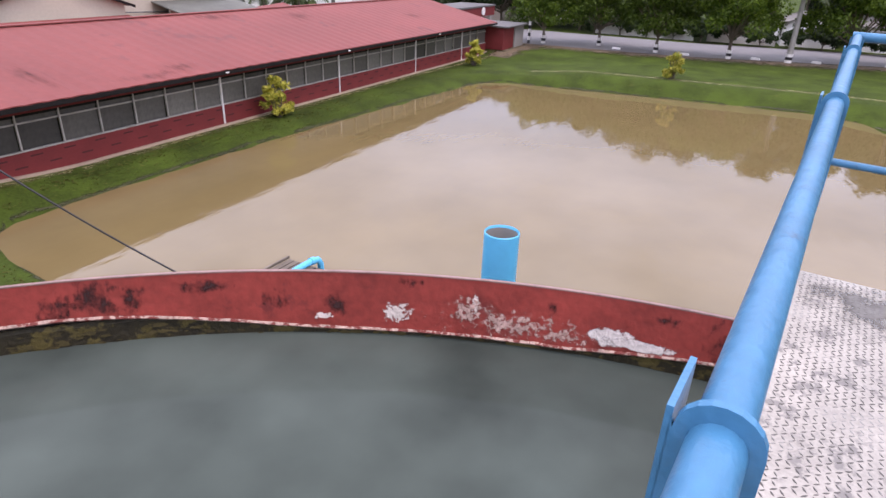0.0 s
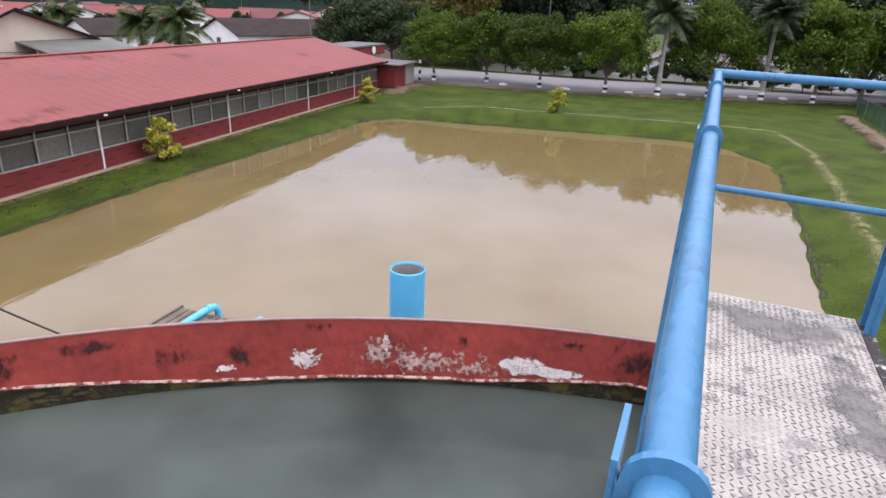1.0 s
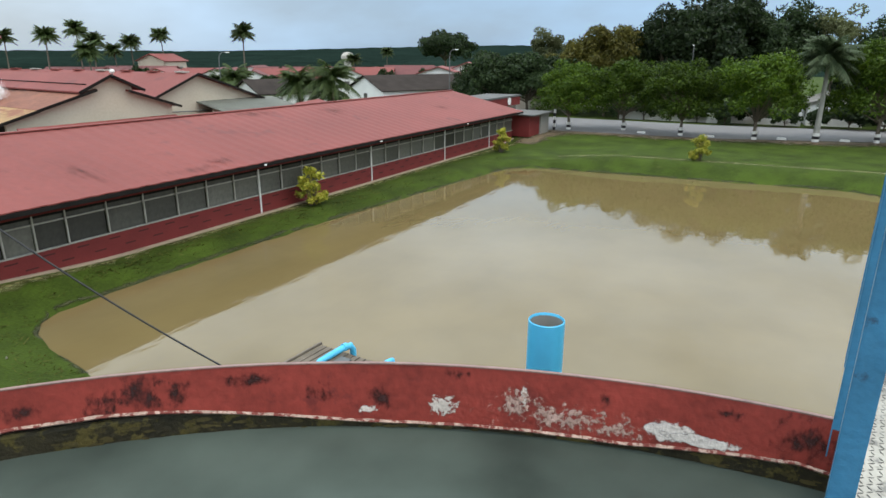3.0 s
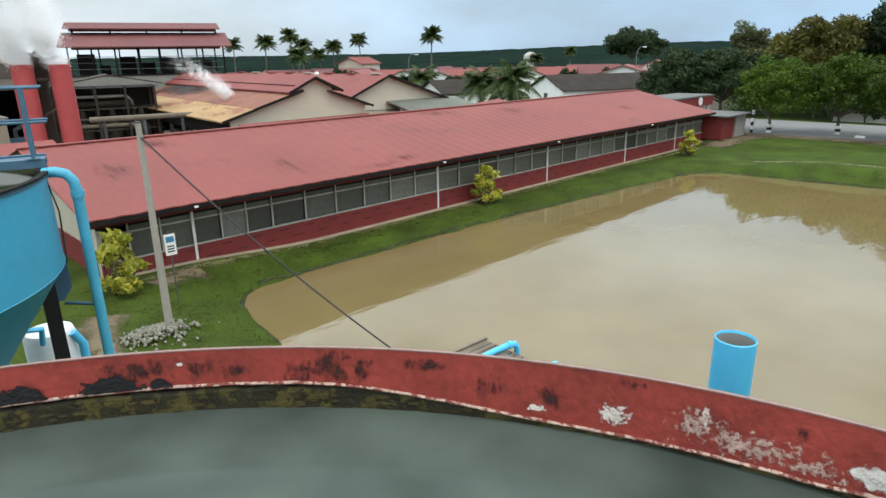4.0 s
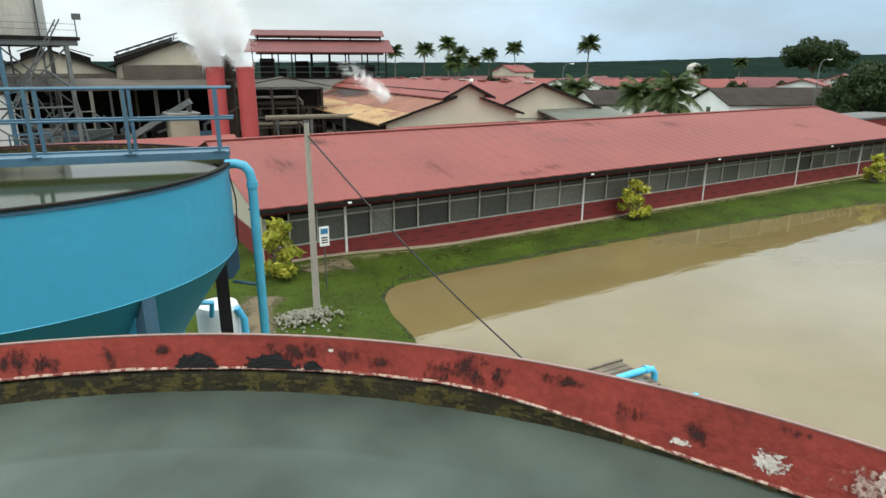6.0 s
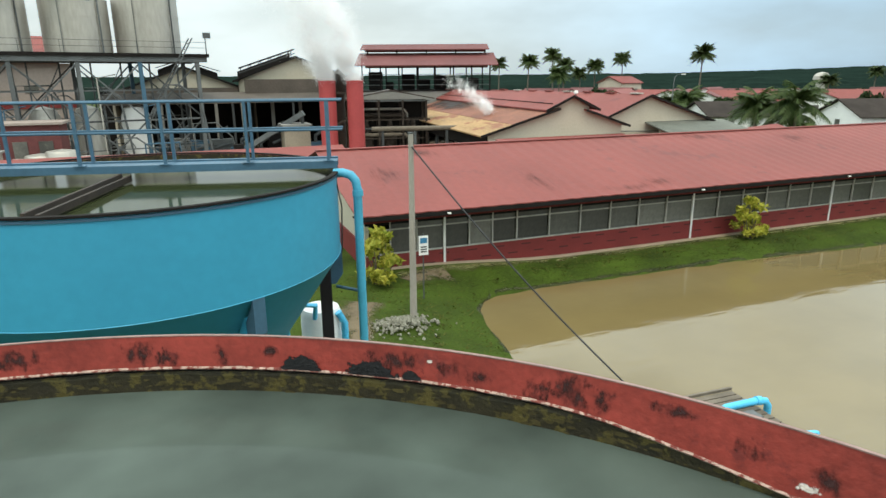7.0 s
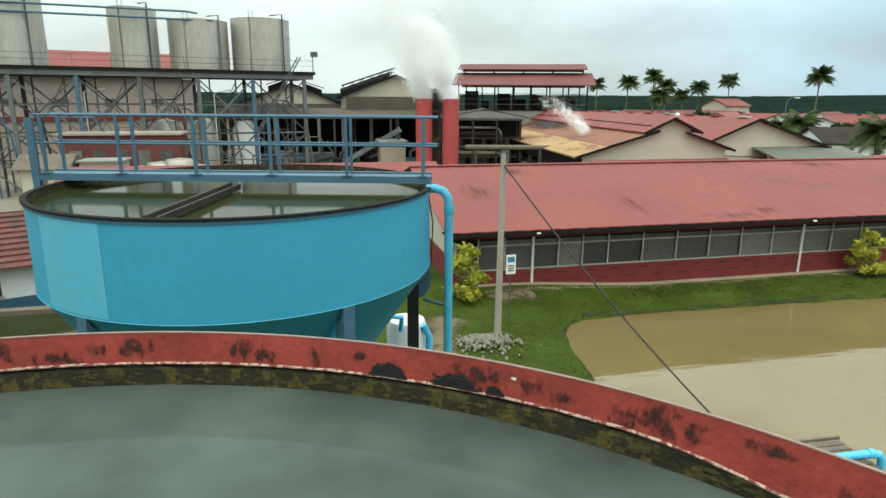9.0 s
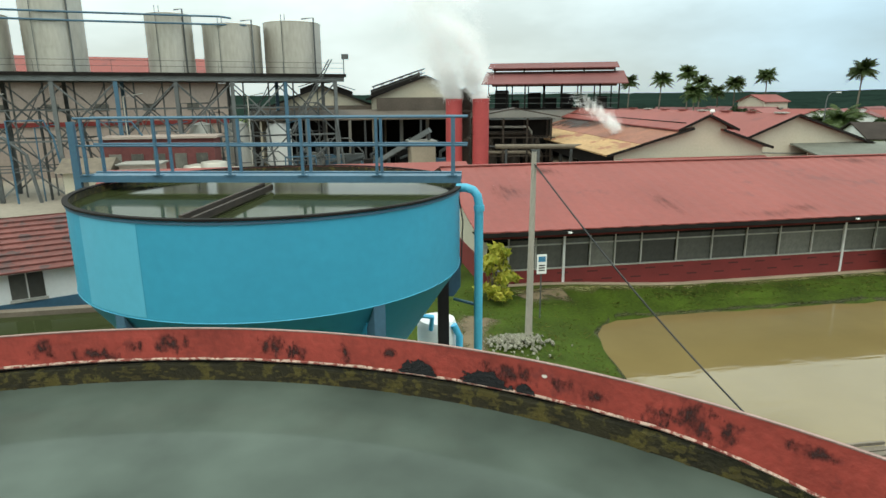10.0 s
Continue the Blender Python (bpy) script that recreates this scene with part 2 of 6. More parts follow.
BLACKPAINT = mat("black_paint", (0.012, 0.012, 0.014), 0.5, 0.3, 2, 20, 0.1)
ROADM = mat("grey_road", (0.175, 0.172, 0.172), 0.9, 0.1, 0.2, 8, 0.2)
BARK = mat("bark", (0.13, 0.105, 0.08), 0.9, 0.3, 2, 14, 0.4)
POLEM = mat("grey_pole", (0.30, 0.27, 0.23), 0.85, 0.2, 1.5, 16, 0.2, stretch=(1, 1, 0.3))

RIM = 7.45                   # height of the near tank's upper edge
CX, CY, RT = -1.79, -0.55, 4.40


def water(name, color, rough, scale, strength, stretch=(1, 1, 1), dist=0.02, vary=0.12, blot=0.12):
    m = mat(name, color, rough, vary, blot, blot * 4, 0, spec=0.5, dist=dist)
    nt = m.node_tree
    b = nt.nodes["Principled BSDF"]
    b.inputs["IOR"].default_value = 1.33
    co = nt.nodes.new("ShaderNodeTexCoord")
    mp = nt.nodes.new("ShaderNodeMapping")
    mp.inputs["Scale"].default_value = stretch
    ns = nt.nodes.new("ShaderNodeTexNoise")
    ns.inputs["Scale"].default_value, ns.inputs["Detail"].default_value = scale, 3
    bp = nt.nodes.new("ShaderNodeBump")
    bp.inputs["Strength"].default_value, bp.inputs["Distance"].default_value = strength, dist
    nt.links.new(co.outputs["Object"], mp.inputs["Vector"])
    nt.links.new(mp.outputs["Vector"], ns.inputs["Vector"])
    nt.links.new(ns.outputs["Fac"], bp.inputs["Height"])
    nt.links.new(bp.outputs["Normal"], b.inputs["Normal"])
    return m


POND = water("muddy_water", (0.150, 0.108, 0.047), 0.03, 1.1, 0.24, stretch=(0.45, 1.7, 1), dist=0.04)
POND.node_tree.nodes["Principled BSDF"].inputs["Specular IOR Level"].default_value = 0.68
CLEARW = water("clarifier_water", (0.024, 0.030, 0.012), 0.08, 1.2, 0.05)
CLEARW.node_tree.nodes["Principled BSDF"].inputs["Specular IOR Level"].default_value = 0.10
ROOFDARK = mat("sooty_red_roof", (0.13, 0.036, 0.034), 0.8, 0.3, 0.2, 3, 0.1)
# broad blotches in the water colour stand in for reflected clouds
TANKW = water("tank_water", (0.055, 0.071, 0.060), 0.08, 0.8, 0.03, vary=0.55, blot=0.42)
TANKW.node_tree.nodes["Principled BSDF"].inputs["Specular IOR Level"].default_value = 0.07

# ---- ground with the pond's basin ----
SHORE = [(8.6, -9.0), (8.8, 6), (9.2, 12), (9.9, 18.4), (10.8, 23.2), (12.2, 24.5), (26, 24.3), (39, 23.2), (51.6, 21.8), (53.0, 20.2), (55.2, -4.5), (53.4, -7.8), (48, -10.4), (33, -9.1), (23.5, -7.8), (15, -8.6)]


def shore_distance(x, y):
    """Metres outside (+) or inside (-) the pond's waterline."""
    best, inside = 1e9, False
    n = len(SHORE)
    for i in range(n):
        (x0, y0), (x1, y1) = SHORE[i], SHORE[(i + 1) % n]
        dx, dy = x1 - x0, y1 - y0
        t = max(0.0, min(1.0, ((x - x0) * dx + (y - y0) * dy) / (dx * dx + dy * dy)))
        best = min(best, math.hypot(x - x0 - t * dx, y - y0 - t * dy))
        if (y0 > y) != (y1 > y) and x < (x1 - x0) * (y - y0) / (y1 - y0) + x0:
            inside = not inside
    return -best if inside else best


def ease(a, b, x):
    t = max(0.0, min(1.0, (x - a) / (b - a)))
    return t * t * (3 - 2 * t)


def ground_height(x, y):
    if not (-2 < x < 70 and -25 < y < 34):
        return 0.0
    d = shore_distance(x, y) + 0.35 * noise.noise(Vector((x * 0.5, y * 0.5, 0)))
    top = -0.48 * ease(9, 18, x) * (1 - ease(63, 68, x)) * ease(13, 20, y) * (1 - ease(30, 33, y))
    if d > 2.6:
        return top
    z = -1.0 + max(-1.4, d) / 2.6 if d > -3 else -2.0
    return min(top, z) + (0.05 * noise.noise(Vector((x * 1.3, y * 1.3, 3))) if d > 0 else 0)


GRASS = mat("grass", (0.034, 0.057, 0.006), 0.95, 0.6, 0.45, 9, 0.8, stain=(0.085, 0.080, 0.022), stain_at=0.66, spec=0.15, dist=0.05)
xs = sorted(set([-3000, -1200, -500, -200, -100, -60, -30, -12] + [round(-2 + 0.8 * i, 2) for i in range(91)] + [75, 80, 90, 105, 130, 180, 260, 400, 700, 1300, 3000]))
ys = sorted(set([-3000, -1200, -500, -200, -110, -70, -45, -32] + [round(-25 + 0.8 * i, 2) for i in range(75)] + [40, 48, 60, 80, 110, 160, 260, 450, 800, 1500, 3000]))
g = Mesh()
g.v = [(x, y, ground_height(x, y)) for y in ys for x in xs]
g.f = [(j * len(xs) + i, j * len(xs) + i + 1, (j + 1) * len(xs) + i + 1, (j + 1) * len(xs) + i) for j in range(len(ys) - 1) for i in range(len(xs) - 1)]
tagged(g.put("ground", GRASS, smooth=True), "green mown grass with bare brown patches", "ground", kind="structure")
w = Mesh()
w.add([(7.5, -12, -1), (58, -12, -1), (58, 26.5, -1), (7.5, 26.5, -1)], [(0, 1, 2, 3)])
tagged(w.put("water", POND), "still brown muddy pond water", "pond", kind="structure")


# ---- the tank that the camera stands over ----
WHITEFLAKE = soften(mat("bare_pale_metal", (0.62, 0.54, 0.48), 0.8, 0.25, 12, 60, 0.4), 0.05, 0.45, 1.5, 36)
SOLIDFLAKE = soften(mat("bare_white_primer", (0.66, 0.60, 0.55), 0.8, 0.2, 12, 60, 0.4), 0.05, 0.30, 0.75, 24)
FLECKS = soften(mat("small_bare_flecks", (0.48, 0.31, 0.26), 0.8, 0.3, 12, 60, 0.4), 0.40, 1.0, 1.9, 30)
TAR = soften(mat("black_tar", (0.010, 0.010, 0.011), 0.55, 0.4, 12, 60, 0.5), 0.20, 0.30, 0.5, 24)
SMUDGE = soften(mat("dark_smudge", (0.045, 0.014, 0.013), 0.7, 0.4, 12, 60, 0.3), 0.08, 1.25, 1.7, 24, (1, 1, 0.6))
tank = thing("settling_tank", "round red-rimmed settling tank full of dark water", "tank")


def plate_depth(a):
    """How far the rim plate hangs down, by the bearing from the tank's middle."""
    t = max(0.0, min(1.0, (44 - (a + 180) % 360 + 180) / 18))
    d = 0.197 + 0.112 * t * t * (3 - 2 * t)
    lift = max(0.0, 1 - abs(((a + 180) % 360 - 180) - 4) / 9)
    return d - 0.075 * lift + 0.004 * noise.noise(Vector((a * 0.7, 0, 0)))


def rim_point(r, a, z):
    return (CX + r * math.cos(radians(a)), CY + r * math.sin(radians(a)), z)


NR = 360
pm, lm = Mesh(), Mesh()
for k in range(NR):
    a = k * 360 / NR
    d = plate_depth(a)
    pm.v += [rim_point(RT, a, RIM), rim_point(RT, a, RIM - d), rim_point(RT + 0.012, a, RIM - d), rim_point(RT + 0.012, a, RIM)]
    h = 0.012 + 0.010 * abs(noise.noise(Vector((a * 1.7, 5, 0)))) + 0.004 * noise.noise(Vector((a * 9.0, 5, 0)))
    o = 0.004 + 0.004 * noise.noise(Vector((a * 6.0, 9, 0)))
    lm.v += [rim_point(RT - o, a, RIM - d + h), rim_point(RT - 0.007 - o, a, RIM - d + 0.003), rim_point(RT - 0.004, a, RIM - d - 0.006), rim_point(RT + 0.008, a, RIM - d - 0.006)]
for m in (pm, lm):
    m.f = [(4 * k + j, 4 * ((k + 1) % NR) + j, 4 * ((k + 1) % NR) + (j + 1) % 4, 4 * k + (j + 1) % 4) for k in range(NR) for j in range(4)]
pm.put("rim_plate", RED, tank, "red painted rim plate, flaking and blackened", True)
lm.put("rim_lip", FLAKE, tank, "bare flaking lower lip")
Mesh().lathe([(RT - 0.003, RIM - 0.003), (RT - 0.003, RIM + 0.003), (RT + 0.014, RIM + 0.003), (RT + 0.014, RIM - 0.003)], (CX, CY), 160, close=True).put("rim_edge", WORN, tank, "worn pale top edge", True)
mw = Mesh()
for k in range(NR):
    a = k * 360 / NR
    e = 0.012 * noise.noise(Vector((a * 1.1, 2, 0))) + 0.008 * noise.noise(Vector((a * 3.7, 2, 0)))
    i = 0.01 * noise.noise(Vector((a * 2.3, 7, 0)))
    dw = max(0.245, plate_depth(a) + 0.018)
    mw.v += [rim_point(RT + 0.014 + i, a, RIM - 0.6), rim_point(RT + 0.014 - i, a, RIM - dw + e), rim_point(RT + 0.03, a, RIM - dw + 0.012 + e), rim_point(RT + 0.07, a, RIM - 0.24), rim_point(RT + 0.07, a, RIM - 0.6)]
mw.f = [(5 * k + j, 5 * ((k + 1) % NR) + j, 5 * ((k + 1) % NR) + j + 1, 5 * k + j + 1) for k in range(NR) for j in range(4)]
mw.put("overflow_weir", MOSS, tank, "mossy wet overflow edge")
# leaves and scum caught along the waterline
sc = Mesh()
rnd = random.Random(4)
for k in range(300):
    a, z = rnd.uniform(-20, 130), RIM - rnd.uniform(0.262, 0.340)
    s, c0 = rnd.uniform(0.006, 0.024), Vector(rim_point(RT + 0.006, a, z))
    u = Vector((-math.sin(radians(a)), math.cos(radians(a)), 0))
    n7 = 9
    sc.add([c0 + (u * math.cos(2 * math.pi * q / n7) * 1.7 + Vector((0, 0, 0.55 * math.sin(2 * math.pi * q / n7)))) * s * rnd.uniform(0.5, 1.2) for q in range(n7)], [tuple(range(n7))])
LEAFLITTER = mat("yellowed_scum", (0.060, 0.046, 0.014), 0.8, 0.5, 8, 40, 0.2)
tagged(sc.put("leaf_litter", LEAFLITTER, tank, "yellow-brown scum along the waterline"), kind="stuff")
# added ring closes the gap below the plate; its shade is the dark colour
Mesh().lathe([(RT + 0.045, RIM - 0.24), (RT + 0.045, RIM - 0.09), (RT + 0.06, RIM - 0.09), (RT + 0.06, RIM - 0.24)], (CX, CY), 120, close=True).put("backing_ring", DARK, tank, "added dark ring giving the gap behind the rim plate its shade", True)
Mesh().lathe([(RT + 0.10, 0), (RT + 0.10, RIM - 0.35), (RT + 0.075, RIM - 0.25), (RT + 0.075, 0)], (CX, CY), 96, close=True).put("tank_wall", RED, tank, smooth=True)
Mesh().lathe([(0.001, RIM - 0.342), (RT + 0.03, RIM - 0.342)], (CX, CY), 120).put("tank_water", TANKW, tank, "dark grey-green still water with painted cloud reflections")


def rim_patch(name, label, material, a, z, wa, hz, seed, blobs=1, proud=0.003):
    """Irregular patches on the rim plate's inner face, strewn over half sizes wa and hz in metres; one blob makes one whole patch."""
    rg = random.Random(seed)
    m = Mesh()
    for b_ in range(blobs):
        if blobs == 1:
            ca, cz, sa_, sz_ = a, z, wa, hz
        else:
            q = min(1.0, abs(rg.gauss(0, 0.55)))
            t = rg.uniform(0, 6.283)
            size = (1.05 - q) * rg.uniform(0.25, 0.6)
            ca, cz = a + math.degrees(wa * q * math.cos(t) / RT), z + hz * q * math.sin(t)
            sa_, sz_ = wa * size * rg.uniform(0.5, 1.3), hz * size * rg.uniform(0.5, 1.1)
        lo, nu, nv, k0 = -plate_depth(ca) + 0.003, 14, 8, len(m.v)
        for j in range(nv + 1):
            for i_ in range(nu + 1):
                pu, pv = 2.6 * i_ / nu - 1.3, 2.6 * j / nv - 1.3
                pz = cz + sz_ * pv
                inside = min(-0.004, max(lo, pz))
                m.v.append(rim_point(RT - proud - 0.0006 * (b_ % 5), ca + math.degrees(sa_ * pu / RT), RIM + inside))
                m.uv.append((pu, (inside - cz) / sz_))
        m.f += [(k0 + j * (nu + 1) + i_, k0 + j * (nu + 1) + i_ + 1, k0 + (j + 1) * (nu + 1) + i_ + 1, k0 + (j + 1) * (nu + 1) + i_) for j in range(nv) for i_ in range(nu)]
    return m.put(name, material, tank, label)


for i, (a, z, wa, hz) in enumerate(((60.4, -0.190, 0.12, 0.095), (55.3, -0.190, 0.15, 0.095), (52.3, -0.185, 0.055, 0.055))):
    rim_patch("tar_patch", "black tar patch", TAR, a, z, wa * 1.25, hz * 1.15, i + 1, 1, 0.010)
for i, (a, z, wa, hz) in enumerate(((80.6, -0.10, 0.10, 0.05), (83.2, -0.11, 0.06, 0.04), (72.4, -0.105, 0.09, 0.05), (66.4, -0.126, 0.025, 0.05), (41.4, -0.10, 0.09, 0.075), (49.6, -0.095, 0.06, 0.04), (39.5, -0.12, 0.05, 0.05),
                                   (31.0, -0.15, 0.05, 0.04), (27.3, -0.17, 0.045, 0.055), (3.6, -0.12, 0.10, 0.09), (89.8, -0.10, 0.06, 0.05), (47.5, -0.12, 0.07, 0.03), (96, -0.11, 0.07, 0.05), (62.8, -0.08, 0.05, 0.03),
                                   (35.0, -0.075, 0.10, 0.03), (22.5, -0.04, 0.05, 0.02), (43.5, -0.13, 0.06, 0.06), (70.5, -0.14, 0.07, 0.04), (86, -0.15, 0.12, 0.04), (53.5, -0.10, 0.13, 0.05), (7.5, -0.07, 0.05, 0.02), (14.0, -0.09, 0.02, 0.03))):
    rim_patch("rust_smudge", "dark rust smudge", SMUDGE, a, z, wa * 1.5, hz * 1.5, i + 11, 1, 0.002 + 0.0002 * (i % 5))
for i, (a, z, wa, hz) in enumerate(((23.6, -0.205, 0.055, 0.04), (18.7, -0.125, 0.014, 0.045), (51.0, -0.07, 0.012, 0.007), (28.2, -0.235, 0.035, 0.016))):
    rim_patch("bare_patch", "flaked pale patch", WHITEFLAKE, a, z, wa * 1.35, hz * 1.35, i + 41, 1, 0.004 + 0.0003 * (i % 6))
rim_patch("bare_patch", "wide bare pale patch", SOLIDFLAKE, 10.5, -0.205, 0.11, 0.055, 77, 1, 0.0062)
rim_patch("bare_patch", "wide bare pale patch", SOLIDFLAKE, 8.9, -0.222, 0.17, 0.032, 79, 1, 0.0066)
for i, (a, z, wa, hz) in enumerate(((16.6, -0.215, 0.42, 0.10), (19.0, -0.16, 0.14, 0.10), (13.5, -0.24, 0.25, 0.06))):
    rim_patch("flecked_paint", "field of small pale flecks", FLECKS, a, z, wa, hz, i + 91, 1, 0.0070 + 0.0003 * i)

# ---- bridge over the tank: plate walkway and blue rails ----
U = Vector((0.994, -0.110, 0)).normalized()
V = Vector((U.y, -U.x, 0))          # towards the walkway, away from the water
B0 = Vector((0, -0.073, 0))


def bp_(u, v, z):
    return B0 + U * u + V * v + Vector((0, 0, z))


BM = Matrix((U.to_4d(), V.to_4d(), (0, 0, 1, 0), (0, 0, 0, 1))).transposed()
BM.translation = B0
BM[3][3] = 1
for r_ in range(3):
    BM[3][r_] = 0
walkway = thing("walkway", "weathered white chequer-plate walkway across the tank", "walkway")
pl = Mesh().box(-5.2, 0.05, RIM + 0.008, 3.26, 0.865, RIM + 0.020, BM)
pl.put("deck_plate", PLATE, walkway)
for v0 in (0.06, 0.80):
    Mesh().box(-5.2, v0, RIM - 0.11, 3.24, v0 + 0.045, RIM + 0.007, BM).put("edge_beam", PLATE, walkway, "dirty pale steel edge beam")
TREAD = mat("dark_tread", (0.085, 0.080, 0.072), 0.6, 0.45, 3, 40, 0.1, stain=(0.28, 0.275, 0.25), stain_at=0.54)
tr = Mesh()
rnd = random.Random(9)
for i in range(146):
    for j in range(29):
        u, v = i * 0.0225, 0.075 + j * 0.0258
        if u > 3.24 or rnd.random() < 0.04:
            continue
        s = 1 if (i + j) % 2 else -1
        m = BM @ Matrix.Translation((u + rnd.uniform(-0.002, 0.002), v + rnd.uniform(-0.002, 0.002), RIM + 0.020)) @ Matrix.Rotation(radians(45 * s + 8 + rnd.uniform(-5, 5)), 4, "Z") @ Matrix.Scale(rnd.uniform(0.75, 1.0), 4)
        tr.add([m @ Vector(q) for q in ((-0.0135, 0, 0), (0, -0.0042, 0), (0.0135, 0, 0), (0, 0.0042, 0), (-0.008, 0, 0.003), (0.008, 0, 0.003))], [(0, 1, 4), (1, 2, 5), (1, 5, 4), (2, 3, 5), (3, 0, 4), (3, 4, 5)])
tagged(tr.put("tread_pattern", TREAD, walkway, "raised lozenge treads, darker than the plate with pale patches"), kind="stuff")
DARKFLAKED = mat("dark_flaked_angle", (0.030, 0.026, 0.022), 0.8, 0.5, 8, 50, 0.4, stain=(0.42, 0.40, 0.36), stain_at=0.56)
Mesh().box(-5.2, 0.812, RIM + 0.0205, 3.255, 0.862, RIM + 0.026, BM).put("edge_angle", DARKFLAKED, walkway, "dark flaking edge angle")
WEARM = soften(mat("worn_grey_wear", (0.15, 0.145, 0.13), 0.8, 0.4, 8, 50, 0.2), 0.15, 0.95, 1.1, 9)
for u, v, wu, wv in ((3.0, 0.42, 0.30, 0.42), (2.4, 0.70, 0.55, 0.16), (1.5, 0.72, 0.5, 0.14), (0.9, 0.14, 0.4, 0.10), (1.1, 0.66, 0.5, 0.18)):
    wp = Mesh()
    for j in range(9):
        for i in range(9):
            pu, pv = 0.3 * i - 1.2, 0.3 * j - 1.2
            wp.v.append(bp_(min(3.25, u + pu * wu), max(0.055, min(0.81, v + pv * wv)), RIM + 0.0212 + 0.0002 * u))
            wp.uv.append((pu, pv))
    wp.f = [(9 * j + i, 9 * j + i + 1, 9 * j + i + 10, 9 * j + i + 9) for j in range(8) for i in range(8)]
    wp.put("wear_mark", WEARM, walkway, "grey trodden wear mark")

guard = thing("guard_rail", "blue painted pipe guard rail with channel posts", "railing")
ZR = 8.555
Mesh().tube([bp_(-2.2, 0, ZR), bp_(3.13, 0, ZR)], 0.0158, 16).put("top_rail", BLUE, guard, smooth=True)
Mesh().tube([bp_(3.13, -0.02, ZR + 0.004), bp_(3.13, 0.83, ZR)], 0.0190, 14).put("end_rail", BLUE, guard, smooth=True)
Mesh().tube([bp_(3.15, -0.01, 8.045), bp_(3.15, 0.79, 8.03), bp_(3.13, 0.83, 8.02), bp_(2.4, 0.84, 7.97), bp_(-2.2, 0.84, 7.97)], 0.0160, 12).put("middle_rail", BLUE, guard, smooth=True)
Mesh().tube([bp_(3.13, 0.84, ZR), bp_(-2.2, 0.84, ZR)], 0.0170, 14).put("top_rail", BLUE, guard, smooth=True)
for u in (0.335, 1.45, 2.5, -0.7, -1.8):
    web = Mesh()
    arc = [(0.0235 * math.cos(t), 0.0235 * math.sin(t)) for t in [math.pi * k / 10 for k in range(11)]]
    outline = [(0.0235, RIM + 0.02), *[(x, ZR + 0.003 + y) for x, y in arc], (-0.0255, ZR + 0.014), (-0.0255, RIM + 0.02)]
    n = len(outline)
    web.add([bp_(u + du, v, z) for du in (0, 0.006) for v, z in outline], [tuple(range(n))[::-1], tuple(range(n, 2 * n))] + [(i, (i + 1) % n, n + (i + 1) % n, n + i) for i in range(n)])
    web.box(u, -0.0285, RIM - 0.1, u + 0.055, -0.0245, ZR + 0.016, BM)
    post_ = web.put("post", BLUE, guard, "blue steel channel post")
    Mesh().box(u + 0.006, -0.005, ZR - 0.030, u + 0.05, 0.005, ZR - 0.014, BM).put("weld_tab", BLUE, post_)
for v in (0.0, 0.84):
    po = Mesh().box(3.09, v - 0.003, RIM + 0.02, 3.19, v + 0.003, ZR - 0.002, BM)
    po.box(3.09, v - 0.025, RIM + 0.02, 3.096, v + 0.025, ZR - 0.002, BM).box(3.184, v - 0.025, RIM + 0.02, 3.19, v + 0.025, ZR - 0.002, BM)
    po.put("corner_post", BLUE, guard, "blue steel channel corner post")

# ---- blue plastic pipe standing at the tank's outer side ----
op = thing("overflow_pipe", "wide light-blue open plastic pipe beside the tank", "pipe")
PXY = (3.02, 0.99)
Mesh().lathe([(0.098, 0.0), (0.100, 7.42), (0.095, 7.425), (0.092, 7.42), (0.090, 6.4)], PXY, 40).put("pipe_wall", TEALPIPE, op, smooth=True)
Mesh().lathe([(0.091, 7.41), (0.089, 6.5), (0.001, 6.5)], PXY, 32).put("pipe_bore", GREYWALL, op, "grey inside of the pipe", smooth=True)

# ---- turquoise clarifier tank ----
BX, BY, BR, BZ = -1.03, 11.91, 3.42, 7.25
bt = thing("clarifier_tank", "round turquoise steel clarifier tank with cone bottom", "tank")
Mesh().lathe([(BR, 5.77), (BR, BZ - 0.05), (BR - 0.03, BZ - 0.05), (BR - 0.03, 5.77)], (BX, BY), 128, close=True).put("shell", TEAL, bt, smooth=True)
# paler teal strip: a reflection on the shell put in as colour
TEALSHEEN = mat("teal_sheen_paint", (0.055, 0.36, 0.50), 0.40, 0.08, 0.5, 6, 0.03)
Mesh().lathe([(BR + 0.003, 5.79), (BR + 0.003, BZ - 0.1)], (BX, BY), 24, -141.2, -119.2).put("pale_panel", TEALSHEEN, bt, "paler strip painted for a reflection on the shell", True)
Mesh().lathe([(BR + 0.004, 5.77), (BR + 0.012, 5.76), (BR - 0.01, 5.745), (0.5, 1.45), (0.3, 1.05), (0.001, 1.05)], (BX, BY), 96).put("cone", TEAL, bt, smooth=True)
Mesh().lathe([(BR - 0.05, BZ - 0.035), (BR - 0.05, BZ - 0.005), (BR + 0.04, BZ - 0.005), (BR + 0.04, BZ - 0.035)], (BX, BY), 128, close=True).put("rim", DARK, bt, "dark rolled rim", True)
Mesh().lathe([(BR + 0.002, BZ - 0.09), (BR + 0.02, BZ - 0.09), (BR + 0.02, BZ - 0.055), (BR + 0.002, BZ - 0.055)], (BX, BY), 128, close=True).put("rim_band", BLUESTEEL, bt, smooth=True)
Mesh().lathe([(0.001, BZ - 0.15), (BR - 0.036, BZ - 0.15)], (BX, BY), 96).put("water_surface", CLEARW, bt, "dark green still water")
